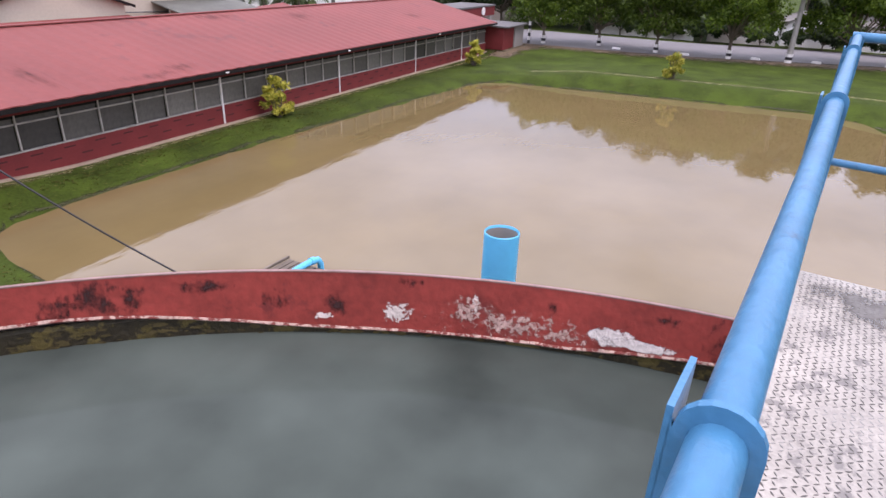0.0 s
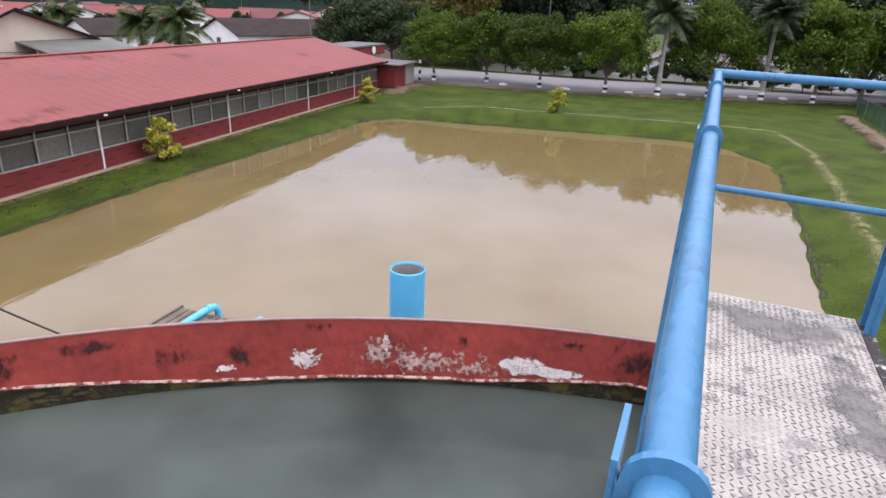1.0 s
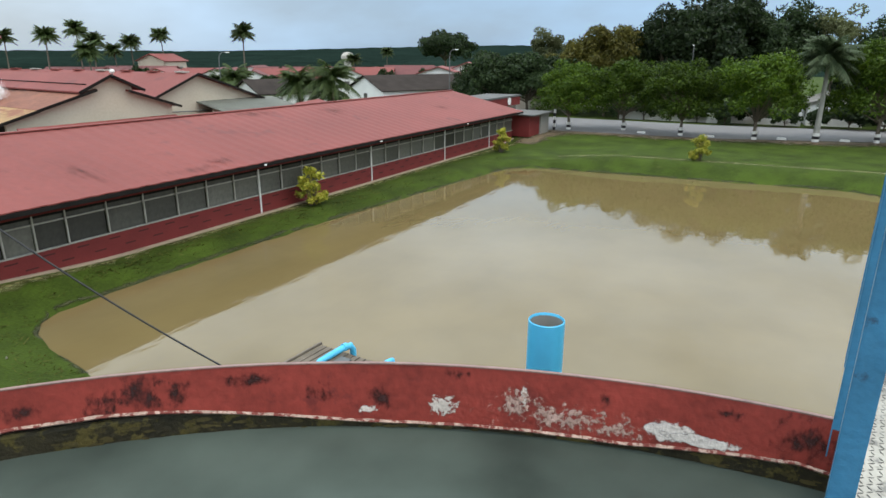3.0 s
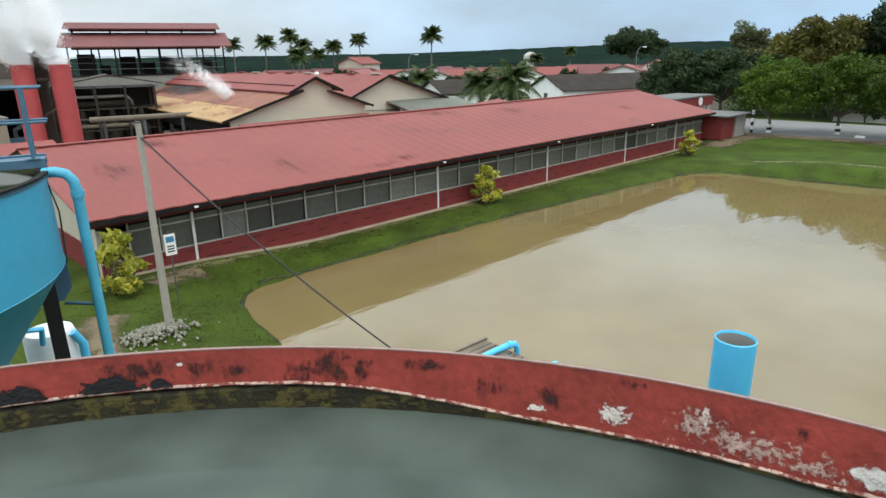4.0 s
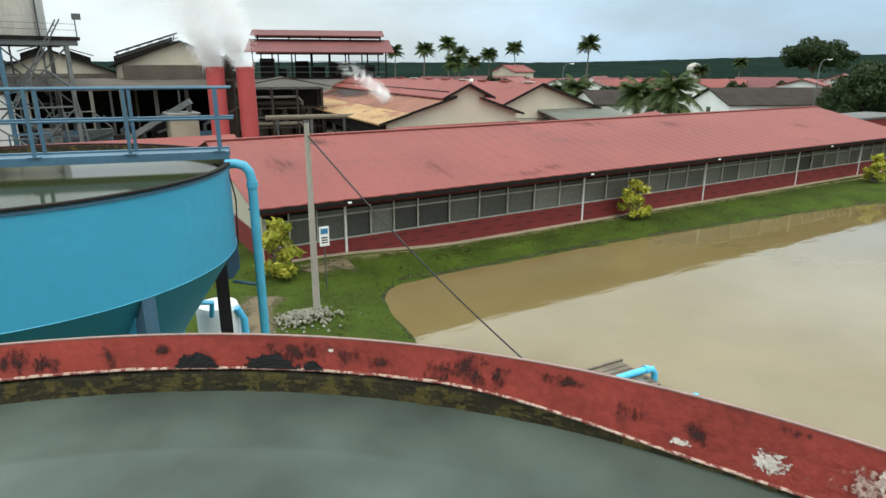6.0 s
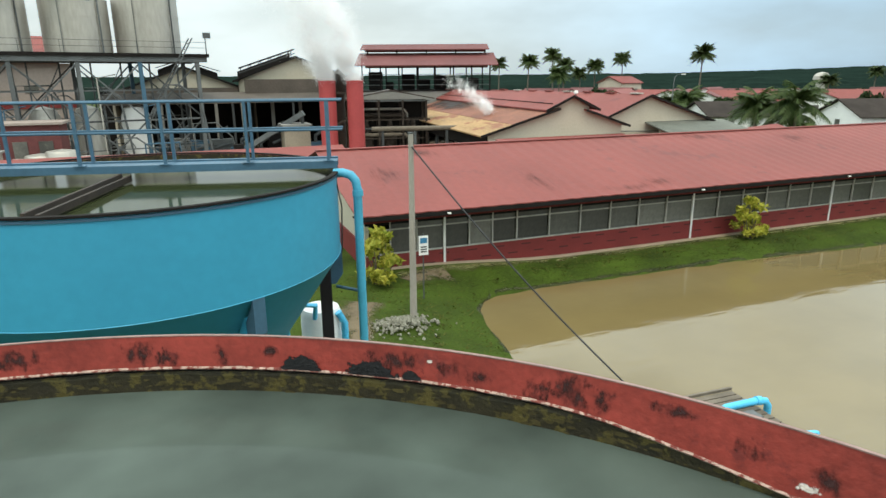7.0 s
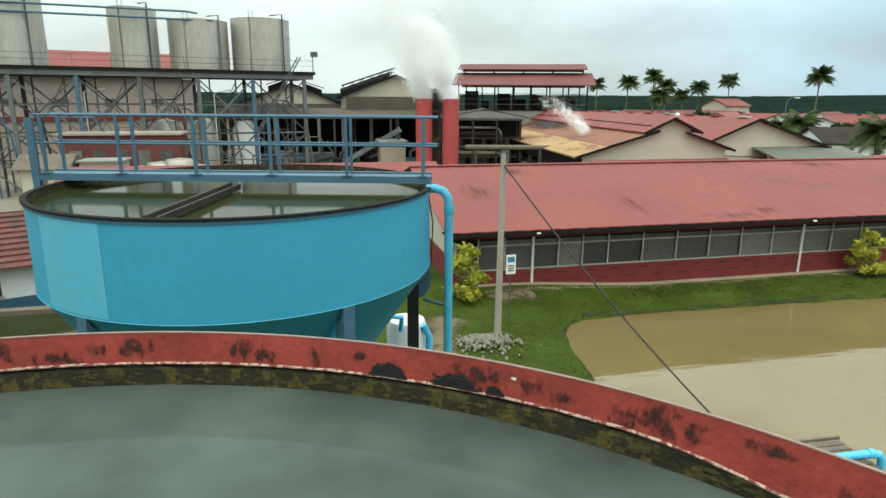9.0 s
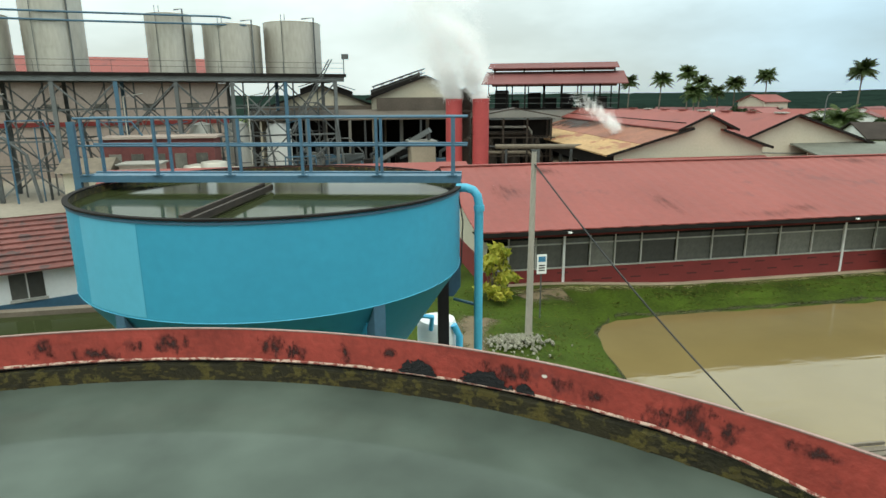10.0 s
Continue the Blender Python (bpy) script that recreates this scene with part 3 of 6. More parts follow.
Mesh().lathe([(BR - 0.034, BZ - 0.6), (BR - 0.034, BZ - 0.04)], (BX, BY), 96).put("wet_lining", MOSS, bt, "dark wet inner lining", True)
RUSTY = mat("rusty_dark_steel", (0.030, 0.020, 0.014), 0.8, 0.5, 3, 30, 0.3)
Mesh().bar((BX - 0.25, BY + 0.1, BZ - 0.05), (BX - 1.05, BY - 3.1, BZ - 0.05), 0.05, 0.12).put("feed_trough", RUSTY, bt, "dark rusty steel feed trough")
Mesh().bar((BX - 0.10, BY + 0.08, BZ - 0.07), (BX - 0.90, BY - 3.1, BZ - 0.07), 0.05, 0.10).put("feed_trough", RUSTY, bt, "dark rusty steel feed trough")
for ang in (-62, -8, 52, 118, 172, 232):
    x, y = BX + (BR - 0.32) * math.cos(radians(ang)), BY + (BR - 0.32) * math.sin(radians(ang))
    Mesh().box(-0.11, -0.11, 0, 0.11, 0.11, 5.45, pose(x, y, 0, rz=ang)).put("leg", BLACKPAINT if ang == -8 else TEAL, bt, "black painted steel leg" if ang == -8 else "blue steel leg")
    gx0 = Mesh()
    gx0.prism([(-0.1, 5.0), (0.34, 5.76), (0.34, 5.2), (0.2, 5.0)], "y", -0.1, 0.1)
    gm = pose(x, y, 0, rz=ang)
    gx0.v = [tuple(gm @ Vector(q)) for q in gx0.v]
    gx0.put("bracket", BLUESTEEL, bt, "dull blue support bracket")
# catwalk with rails across the clarifier
cw = thing("catwalk", "blue steel catwalk with double rails over the clarifier", "walkway")
C0, C1 = Vector((-4.75, 12.93, 0)), Vector((2.32, 11.14, 0))
CU = (C1 - C0).normalized()
CV = Vector((-CU.y, CU.x, 0))
Mesh().bar(C0 + Vector((0, 0, 7.33)), C1 + Vector((0, 0, 7.33)), 0.08, 0.13).put("front_beam", BLUESTEEL, cw)
Mesh().bar(C0 + CV * 0.55 + Vector((0, 0, 7.33)), C1 + CV * 0.55 + Vector((0, 0, 7.33)), 0.10, 0.16).put("back_beam", BLUESTEEL, cw)
dk = Mesh()
L = (C1 - C0).length
dm = Matrix((CU.to_4d(), CV.to_4d(), (0, 0, 1, 0), (0, 0, 0, 1))).transposed()
dm[3][0] = dm[3][1] = dm[3][2] = 0
dm[3][3] = 1
dm.translation = C0
dk.box(0, 0.05, 7.36, L, 0.5, 7.38, dm)
dk.put("deck", BLUESTEEL, cw)
for v in (0, 0.55):
    for z in (8.46, 7.95):
        Mesh().tube([C0 + CV * v + Vector((0, 0, z)), C1 + CU * 0.12 + CV * v + Vector((0, 0, z))], 0.021, 8).put("rail", BLUESTEEL, cw, smooth=True)
    for k in range(6):
        u = 0.15 + k * (L - 0.3) / 5
        Mesh().box(u - 0.025, v - 0.025, 7.40, u + 0.025, v + 0.025, 8.46, dm).put("post", BLUESTEEL, cw)
Mesh().box(-0.06, -0.06, 5.2, 0.06, 0.06, 8.40, Matrix.Translation(C0 - CU * 0.05)).put("end_column", BLUESTEEL, cw, "heavy blue steel end column")
for k in range(6):
    u = 0.15 + k * (L - 0.3) / 5
    Mesh().box(u - 0.09, -0.07, 7.395, u + 0.09, 0.07, 7.41, dm).put("base_plate", BLUESTEEL, cw)
# outlet pipe
ep = thing("outlet_pipe", "light-blue plastic pipe with elbow beside the clarifier", "pipe")
el = [(2.21, 10.95, 7.20), (2.36, 10.87, 7.21), (2.48, 10.80, 7.17), (2.55, 10.76, 7.07), (2.575, 10.75, 6.92), (2.58, 10.74, 0)]
OUTLET = mat("weathered_blue_plastic", (0.025, 0.30, 0.43), 0.45, 0.15, 2, 18, 0.05)
ep_pipe = Mesh().tube(el, 0.080, 16).put("pipe", OUTLET, ep, smooth=True)
Mesh().tube([(2.577, 10.748, 6.90), (2.58, 10.745, 6.80)], 0.098, 16).put("coupling", OUTLET, ep_pipe, smooth=True)
Mesh().tube([(2.58, 10.74, 5.0), (2.2, 11.2, 5.0)], 0.03, 8).put("stay", BLUESTEEL, ep)
cb = Mesh().tube([(2.22, 10.95, 7.2), (2.30, 10.85, 6.6), (2.28, 10.92, 5.75)], 0.012, 6)
tagged(cb.put("cable", BLACKPAINT), "thin black cable hanging down the clarifier", "cable")
# low blue tanks and pump behind the clarifier
dz = thing("dosing_tank", "white and light-blue plastic dosing tank", "tank")
Mesh().lathe([(0.001, 3.4), (0.45, 3.35), (0.5, 3.2), (0.5, 0), (0.001, 0)], (2.45, 14.6), 24).put("body", WHITE, dz, smooth=True)
Mesh().tube([(2.2, 14.0, 3.3), (2.2, 13.8, 3.7), (1.8, 13.7, 3.8), (1.5, 13.7, 3.4), (1.5, 13.7, 0)], 0.06, 10).put("pipe", TEALPIPE, dz, smooth=True)
dz2 = thing("drain_pipe", "light-blue plastic drain pipe behind the clarifier", "pipe")
Mesh().tube([(2.95, 14.2, 0), (2.95, 14.2, 3.0), (2.8, 14.2, 3.3)], 0.09, 12).put("pipe", TEALPIPE, dz2, smooth=True)

# ---- long red-roofed shed ----
X0, X1, YF = 7.0, 66.0, 27.5
lb = thing("long_shed", "long low red-roofed shed with louvred windows", "building")
Mesh().box(X0, YF, -0.6, X1, YF + 0.2, 0.66).put("plinth_wall", REDWALL, lb, "red painted breeze-block wall")
Mesh().box(X0, 43.0, 0, X1, 43.2, 2.9).put("back_wall", BEIGE, lb)
for x in (X0, X1 - 0.2):
    Mesh().prism([(YF + 0.2, 0), (43, 0), (43, 3.05), (35.3, 4.72), (YF + 0.2, 3.02)], "x", x, x + 0.2).put("end_wall", BEIGE, lb)
Mesh().box(X0 - 0.1, YF + 0.6, 0, X0 - 0.01, 42, 1.2).put("end_dado", REDWALL, lb)
rf = Mesh()
for y0, z0, y1, z1 in ((26.2, 2.9, 35.3, 4.9), (44.4, 2.9, 35.3, 4.9)):
    n = 124
    for k in range(n + 1):
        x = 6.3 + (65.9 - 6.3) * k / n
        dz_ = 0.025 if k % 2 else 0.0
        rf.v += [(x, y0, z0 + dz_), (x, y1, z1 + dz_), (x, y0, z0 - 0.05 + dz_), (x, y1, z1 - 0.05 + dz_)]
    o = len(rf.v) - 4 * (n + 1)
    for k in range(n):
        a, b = o + 4 * k, o + 4 * (k + 1)
        rf.f += [(a, b, b + 1, a + 1), (a + 2, a + 3, b + 3, b + 2), (a, a + 2, b + 2, b)]
rf.put("roof", ROOF, lb, "faded red ribbed roof sheets")
STREAK = soften(mat("roof_streak", (0.060, 0.022, 0.018), 0.9, 0.3, 2, 10, 0.1), 0.15, 2.4, 1.7, 1.2, (3.0, 0.5, 1))
for cx_, cy_, wx, wy in ((9.0, 31.2, 0.9, 1.8), (12.0, 34.0, 1.6, 1.0), (21.5, 26.9, 2.2, 0.6), (24.0, 27.4, 1.6, 0.7), (33, 34.4, 3.0, 0.9), (41, 33.0, 2.0, 1.5), (17, 29, 0.8, 2.0), (55, 30.5, 1.6, 0.9)):
    sk_ = Mesh()
    for j in range(9):
        for i in range(9):
            pu, pv = 0.3 * i - 1.2, 0.3 * j - 1.2
            y = max(26.22, min(35.1, cy_ + pv * wy))
            sk_.v.append((cx_ + pu * wx, y, 2.9 + (y - 26.2) * 2.0 / 9.1 + 0.034))
            sk_.uv.append((pu, pv))
    sk_.f = [(9 * j + i, 9 * j + i + 1, 9 * j + i + 10, 9 * j + i + 9) for j in range(8) for i in range(8)]
    sk_.put("dirt_streak", STREAK, lb, "dark dirt streaks on the roof sheets")
Mesh().bar((6.3, 35.3, 4.95), (65.9, 35.3, 4.95), 0.4, 0.06).put("ridge_cap", ROOF, lb)
# near-black eaves boards and beam carry the deep shade under the roof edge
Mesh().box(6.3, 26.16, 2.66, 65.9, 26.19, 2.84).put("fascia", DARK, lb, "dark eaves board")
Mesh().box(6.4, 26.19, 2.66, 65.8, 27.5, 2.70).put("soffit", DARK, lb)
Mesh().box(X0, YF - 0.02, 2.15, X1, YF + 0.12, 2.66).put("head_beam", DARK, lb, "beam over the windows, near-black for the shade under the eaves")
Mesh().tube([(6.4, 26.9, 2.45), (65.6, 26.9, 2.45)], 0.05, 8).put("red_pipe", REDWALL, lb, "red pipe under the eaves", smooth=True)
Mesh().box(X0, YF - 0.03, 0.66, X1, YF + 0.12, 0.72).put("sill", FRAMEW, lb, "pale window sill")
Mesh().box(X0, YF + 0.0, 1.85, X1, YF + 0.06, 1.92).put("transom", FRAMEW, lb)
posts = [8.2, 9.55, 11.0, 12.35, 13.65, *[15.05 + 1.945 * k for k in range(26)]]
FULL = (2, 11, 17, 23, 28)
pane_data = {}
WHITEPOST = mat("whitewashed_post", (0.62, 0.60, 0.56), 0.8, 0.2, 2, 20, 0.1)
INNER = mat("brown_board", (0.17, 0.115, 0.06), 0.8, 0.3, 2, 20, 0.1)
for i, x in enumerate(posts):
    wide, gap = i in FULL, (posts[i + 1] if i + 1 < len(posts) else X1) - x
    hw = 0.06 if wide else 0.032
    Mesh().box(x - hw, YF - 0.04, -0.55 if wide else 0.70, x + hw, YF + 0.06, 2.32).put("post", WHITEPOST if wide else FRAMEW, lb)
    for nm, z0, z1, dy in (("louvre_pane", 0.72, 1.83, 0.07 + 0.015 * ((i * 7) % 3)), ("top_pane", 1.90, 2.15, 0.09)):
        key = (nm, round(gap, 2))
        if key not in pane_data:
            pane_data[key] = Mesh().box(0, 0, z0, gap - 0.10, 0.02, z1).put(nm, GLASSY, lb)
            pane_data[key].location = (x + 0.05, YF + dy, 0)
        else:
            hang(nm, pane_data[key].data, GLASSY, lb).location = (x + 0.05, YF + dy, 0)
    if i % 7 == 4:
        Mesh().box(x + 0.15, YF + 0.13, 0.75, x + gap * 0.6, YF + 0.16, 1.5).put("inner_board", INNER, lb, "brown board leaning inside the window")
# weep slots in the plinth, drawn as strips with the recess shade in their red
slot = None
SLOT = mat("slot_shade_red", (0.075, 0.012, 0.011), 0.8, 0.3, 2, 20, 0.1)
for i in range(37):
    for r_ in (0, 1):
        x = 7.6 + i * 1.55 + 0.78 * r_
        if slot is None:
            slot = Mesh().box(0, 0, 0, 0.55, 0.012, 0.07).put("vent_slot", SLOT, lb)
            ob = slot
        else:
            ob = hang("vent_slot", slot.data, SLOT, lb)
        ob.location = (x, YF - 0.008, 0.40 - 0.42 * r_)
for x in (10.7, 26.0, 37.8, 52):
    lt = thing("eaves_lamp", "small white floodlight under the eaves", "lamp", "eaves lamps")
    Mesh().box(x - 0.08, 26.05, 2.72, x + 0.08, 26.155, 2.79).put("head", WHITE, lt)
    Mesh().box(x - 0.02, 26.09, 2.80, x + 0.02, 26.13, 2.91).put("arm", DARK, lt)
ap = Mesh()
for k in range(40):
    x = 6.6 + 60.9 * k / 39
    z = -0.45 * ease(9, 18, x) + 0.40 * ease(63, 68, x) + 0.02
    ap.v += [(x, 27.12, z - 0.3), (x, 27.12, z), (x, YF - 0.002, z), (x, YF - 0.002, z - 0.3)]
ap.f = [(4 * k + j, 4 * k + 4 + j, 4 * k + 4 + (j + 1) % 4, 4 * k + (j + 1) % 4) for k in range(39) for j in range(4)]
tagged(ap.put("pavement", CONC), "narrow pinkish concrete apron along the shed", "pavement", kind="structure")
# small red store at the shed's end
st = thing("store_hut", "small red-walled store hut with grey flat roof", "building")
Mesh().box(66.4, 25.6, 0, 72.0, 30.5, 2.3).put("wall", REDWALL, st)
Mesh().box(69.6, 25.4, 0, 72.3, 25.595, 2.35).put("side_panel", GREYWALL, st, "grey rendered panel")
HUTROOF = mat("weathered_grey_sheet", (0.105, 0.105, 0.10), 0.85, 0.25, 0.6, 8, 0.1)
Mesh().box(66.1, 24.9, 2.36, 72.6, 31, 2.5).put("roof", HUTROOF, st, "grey flat roof")
gt = thing("gate_canopy", "grey-roofed gate canopy with red fascia", "building")
Mesh().box(70.5, 33.0, 3.5, 82, 38, 3.7).put("roof", HUTROOF, gt)
Mesh().box(70.6, 33.1, 2.4, 81.9, 33.3, 3.495).put("fascia", REDWALL, gt, "red fascia board")
for x in (71, 76, 81.5):
    Mesh().box(x, 33.5, 0, x + 0.4, 33.9, 3.5).put("post", WHITE, gt)
Mesh().lathe([(0.001, 0), (0.5, 0.0), (0.5, 0.1), (0.001, 0.1)], (0, 0), 24).put("sign_disc", WHITE, gt).matrix_basis = pose(78, 33.09, 3.0, 90)

# ---- pole with cable ----
up = thing("utility_pole", "weathered grey concrete utility pole", "pole")
Mesh().tube([(7.05, 20.9, 0), (7.08, 20.9, 6.95)], [0.14, 0.09], 14).put("shaft", POLEM, up, smooth=True)
Mesh().tube([(7.08, 20.9, 6.95), (7.08, 20.9, 7.0)], 0.1, 10).put("cap", GALV, up)
cbl = Mesh()
pa, pb = Vector((7.08, 20.82, 6.5)), Vector((12.2, 12.7, -1.2))
cbl.tube([pa.lerp(pb, k / 16) - Vector((0, 0, 0.38 * math.sin(math.pi * k / 16))) for k in range(17)], 0.028, 8)
tagged(cbl.put("cable", BLACKPAINT, smooth=True), "black cable sagging from the utility pole", "cable")
sg = thing("notice_board", "small white and blue notice board on a thin post", "sign")
Mesh().box(7.95, 22.7, 1.9, 8.35, 22.73, 2.7).put("board", WHITE, sg)
Mesh().box(8.0, 22.692, 2.4, 8.3, 22.698, 2.62).put("blue_field", BLUE, sg)
for k in range(3):
    Mesh().box(8.02, 22.692, 2.02 + 0.1 * k, 8.28, 22.697, 2.07 + 0.1 * k).put("text_bar", DARK, sg)
Mesh().tube([(8.15, 22.76, 0), (8.15, 22.76, 2.8)], 0.03, 8).put("post", GALV, sg)

# ---- pump raft in the pond ----
ra = thing("pump_raft", "small dark timber pump raft with light-blue pipes", "raft")
RM = pose(13.9, 11.7, -0.95, rz=-3)
for k in range(11):
    Mesh().box(-0.95, -1.3 + k * 0.245, 0.12, 0.95, -1.1 + k * 0.245, 0.17, RM).put("plank", BARK, ra)
for x in (-0.9, 0.0, 0.9):
    Mesh().box(x - 0.08, -1.4, -0.15, x + 0.08, 1.42, 0.11, RM).put("float_beam", DARK, ra)
Mesh().box(-0.98, 1.38, 0.17, 0.98, 1.46, 0.26, RM).put("edge_board", BARK, ra)
sp_ = Mesh().tube([RM @ Vector(q) for q in ((-1.6, 0.05, 0.1), (-0.3, 0.25, 0.42), (0.75, 0.15, 0.50), (1.0, 0.12, 0.46), (1.1, 0.1, 0.3), (1.12, 0.1, -0.3))], 0.11, 12).put("suction_pipe", TEALPIPE, ra, smooth=True)
Mesh().tube([RM @ Vector((0.68, 0.16, 0.50)), RM @ Vector((0.84, 0.14, 0.49))], 0.135, 12).put("coupling", TEALPIPE, sp_, smooth=True)
Mesh().tube([RM @ Vector(q) for q in ((-0.4, -1.75, 0.1), (0.9, -1.5, 0.32), (1.15, -1.48, 0.28), (1.25, -1.48, -0.25))], 0.11, 12).put("delivery_pipe", TEALPIPE, ra, smooth=True)
Mesh().box(-0.5, -0.6, 0.17, 0.2, -0.2, 0.5, RM).put("pump", GALV, ra)

# ---- road, banks ----
rd = Mesh()
ra_, rb_ = [(74.5, 60), (74.0, 24), (75.0, 8), (78.5, -3), (84, -20), (95, -50), (120, -110)], [(90, 64), (90.5, 30), (90, 10), (92, -3), (96, -21), (107, -50), (132, -108)]
rd.add([(x, y, 0.05) for x, y in ra_] + [(x, y, 0.05) for x, y in rb_], [(i, i + 1, 8 + i, 7 + i) for i in range(6)])
tagged(rd.put("road", ROADM), "pale grey asphalt road behind the trees", "road", kind="structure")
EARTH = soften(mat("bare_earth", (0.120, 0.088, 0.052), 0.95, 0.35, 0.6, 8, 0.5), -0.1, 0.9, 1.2, 1.3)
SAND = soften(mat("dry_trodden_earth", (0.150, 0.145, 0.055), 0.95, 0.4, 0.5, 6, 0.5), 0.0, 1.5, 1.3, 1.6)


def strip(name, label, pts, width, material, z, seed, heap=0.0):
    """A ragged strip of ground along points."""
    m = Mesh()
    fine = []
    for (x0, y0), (x1, y1) in zip(pts, pts[1:]):
        n = max(2, int(math.hypot(x1 - x0, y1 - y0) / 0.8))
        fine += [(x0 + (x1 - x0) * k / n, y0 + (y1 - y0) * k / n) for k in range(n)]
    for i, (x, y) in enumerate(fine):
        j = min(i, len(fine) - 2)
        d = Vector((fine[j + 1][0] - fine[j][0], fine[j + 1][1] - fine[j][1], 0)).normalized()
        nrm = Vector((-d.y, d.x, 0))
        w_ = 0.8 * width * (1 + 0.4 * noise.noise(Vector((i * 0.31, 0, seed))) + 0.25 * noise.noise(Vector((i * 0.9, 0, seed))))
        for j in range(5):
            q = Vector((x, y, 0)) + nrm * w_ * (j / 2 - 1)
            m.v.append((q.x, q.y, ground_height(q.x, q.y) + z + heap * max(0, 1 - (j / 2 - 1) ** 2) * (0.7 + 0.6 * noise.noise(Vector((i * 0.7, j, seed))))))
            m.uv.append((0, 1.1 * (j / 2 - 1)))
    m.f = [(5 * i + j, 5 * i + j + 1, 5 * i + j + 6, 5 * i + j + 5) for i in range(len(fine) - 1) for j in range(4)]
    return tagged(m.put(name, material), label, "ground", kind="structure")


strip("earth_verge", "bare brown earth verge under the roadside trees", [(73.5, 27), (74.5, 10), (77, -2), (82, -18), (88, -34)], 4.2, EARTH, 0.035, 1)
strip("footpath", "dry trodden path along the pond bank", [(57.5, 19), (59.0, -6), (58.2, -12.0), (50, -13.0), (42, -12.4), (31, -11.2), (20, -9.9), (11, -10)], 0.8, SAND, 0.012, 2)
strip("earth_patch", "bare earth heap along the fence line", [(70, -20.4), (58, -19.6), (47.5, -18.5), (36, -17.6)], 1.5, EARTH, 0.03, 3, 0.45)
strip("earth_patch", "bare sandy earth by the shed apron", [(8.2, 26.2), (11, 26.7), (16, 26.85), (30, 26.85), (48, 26.8), (66, 26.0)], 0.7, SAND, 0.012, 5)
strip("earth_patch", "bare trodden earth by the shed corner", [(8.3, 25.3), (9.6, 25.9), (11.6, 26.3)], 1.1, EARTH, 0.02, 8)
strip("earth_patch", "bare trodden earth beside the pole", [(4.4, 19.0), (5.2, 22.5), (6.2, 24.2)], 1.2, EARTH, 0.02, 9)
strip("earth_patch", "bare sandy earth round the hut", [(64, 25.3), (70, 24.3), (74, 24.0)], 2.6, EARTH, 0.03, 6)
MUD = soften(mat("wet_mud", (0.034, 0.036, 0.010), 0.9, 0.5, 0.6, 9, 0.7), 0.0, 1.2, 1.3, 2.5)
strip("mud_edge", "dark wet mud along the waterline", [(9.9, 18.6), (10.75, 23.0), (12.3, 24.65), (26, 24.45), (39, 23.35), (51.4, 22.0), (53.2, 20.2), (55.3, -4.5), (53.5, -8.0), (48, -10.6), (33, -9.25), (23.5, -8.0)], 0.26, MUD, 0.010, 12)
yd = Mesh().add([(-60, 45, 0.06), (46, 45, 0.06), (46, 110, 0.06), (-60, 110, 0.06)], [(0, 1, 2, 3)])
YARD = mat("factory_yard", (0.24, 0.21, 0.17), 0.9, 0.25, 0.15, 3, 0.2)
tagged(yd.put("yard", YARD), "oily concrete factory yard", "pavement", kind="structure")

# ---- plants ----
def leafmat(name, color, color2, rough=0.55):
    m = bpy.data.materials.new(name)
    m.use_nodes = True
    nt = m.node_tree
    b = nt.nodes["Principled BSDF"]
    geo = nt.nodes.new("ShaderNodeNewGeometry")
    oi = nt.nodes.new("ShaderNodeObjectInfo")
    mx = nt.nodes.new("ShaderNodeMix")
    mx.data_type = "RGBA"
    mx.inputs["A"].default_value, mx.inputs["B"].default_value = (*color, 1), (*color2, 1)
    nt.links.new(geo.outputs["Random Per Island"], mx.inputs["Factor"])
    sc_ = nt.nodes.new("ShaderNodeMapRange")
    sc_.inputs["To Min"].default_value, sc_.inputs["To Max"].default_value = 0.75, 1.25
    nt.links.new(oi.outputs["Random"], sc_.inputs["Value"])
    vm = nt.nodes.new("ShaderNodeVectorMath")
    vm.operation = "SCALE"
    nt.links.new(mx.outputs["Result"], vm.inputs[0])
    nt.links.new(sc_.outputs["Result"], vm.inputs["Scale"])
    nt.links.new(vm.outputs["Vector"], b.inputs["Base Color"])
    b.inputs["Roughness"].default_value = rough
    b.inputs["Specular IOR Level"].default_value = 0.25
    tl = nt.nodes.new("ShaderNodeBsdfTranslucent")
    nt.links.new(vm.outputs["Vector"], tl.inputs["Color"])
    ms = nt.nodes.new("ShaderNodeMixShader")
    ms.inputs["Fac"].default_value = 0.4
    nt.links.new(b.outputs["BSDF"], ms.inputs[1])
    nt.links.new(tl.outputs["BSDF"], ms.inputs[2])
    nt.links.new(ms.outputs["Shader"], nt.nodes["Material Output"].inputs["Surface"])
    return m


LEAF = leafmat("leaf_bright", (0.020, 0.052, 0.004), (0.085, 0.145, 0.013))
LEAFD = leafmat("leaf_dark", (0.011, 0.026, 0.009), (0.036, 0.062, 0.020))
LEAFO = leafmat("leaf_olive", (0.05, 0.055, 0.010), (0.14, 0.12, 0.026))
LEAFH = leafmat("leaf_pale", (0.085, 0.105, 0.040), (0.17, 0.185, 0.085))
LEAFY = leafmat("leaf_yellow", (0.20, 0.25, 0.025), (0.62, 0.55, 0.10))
LEAFR = leafmat("leaf_royal_palm", (0.035, 0.060, 0.028), (0.09, 0.125, 0.062))
LEAFP = leafmat("leaf_palm", (0.025, 0.055, 0.015), (0.08, 0.11, 0.035))


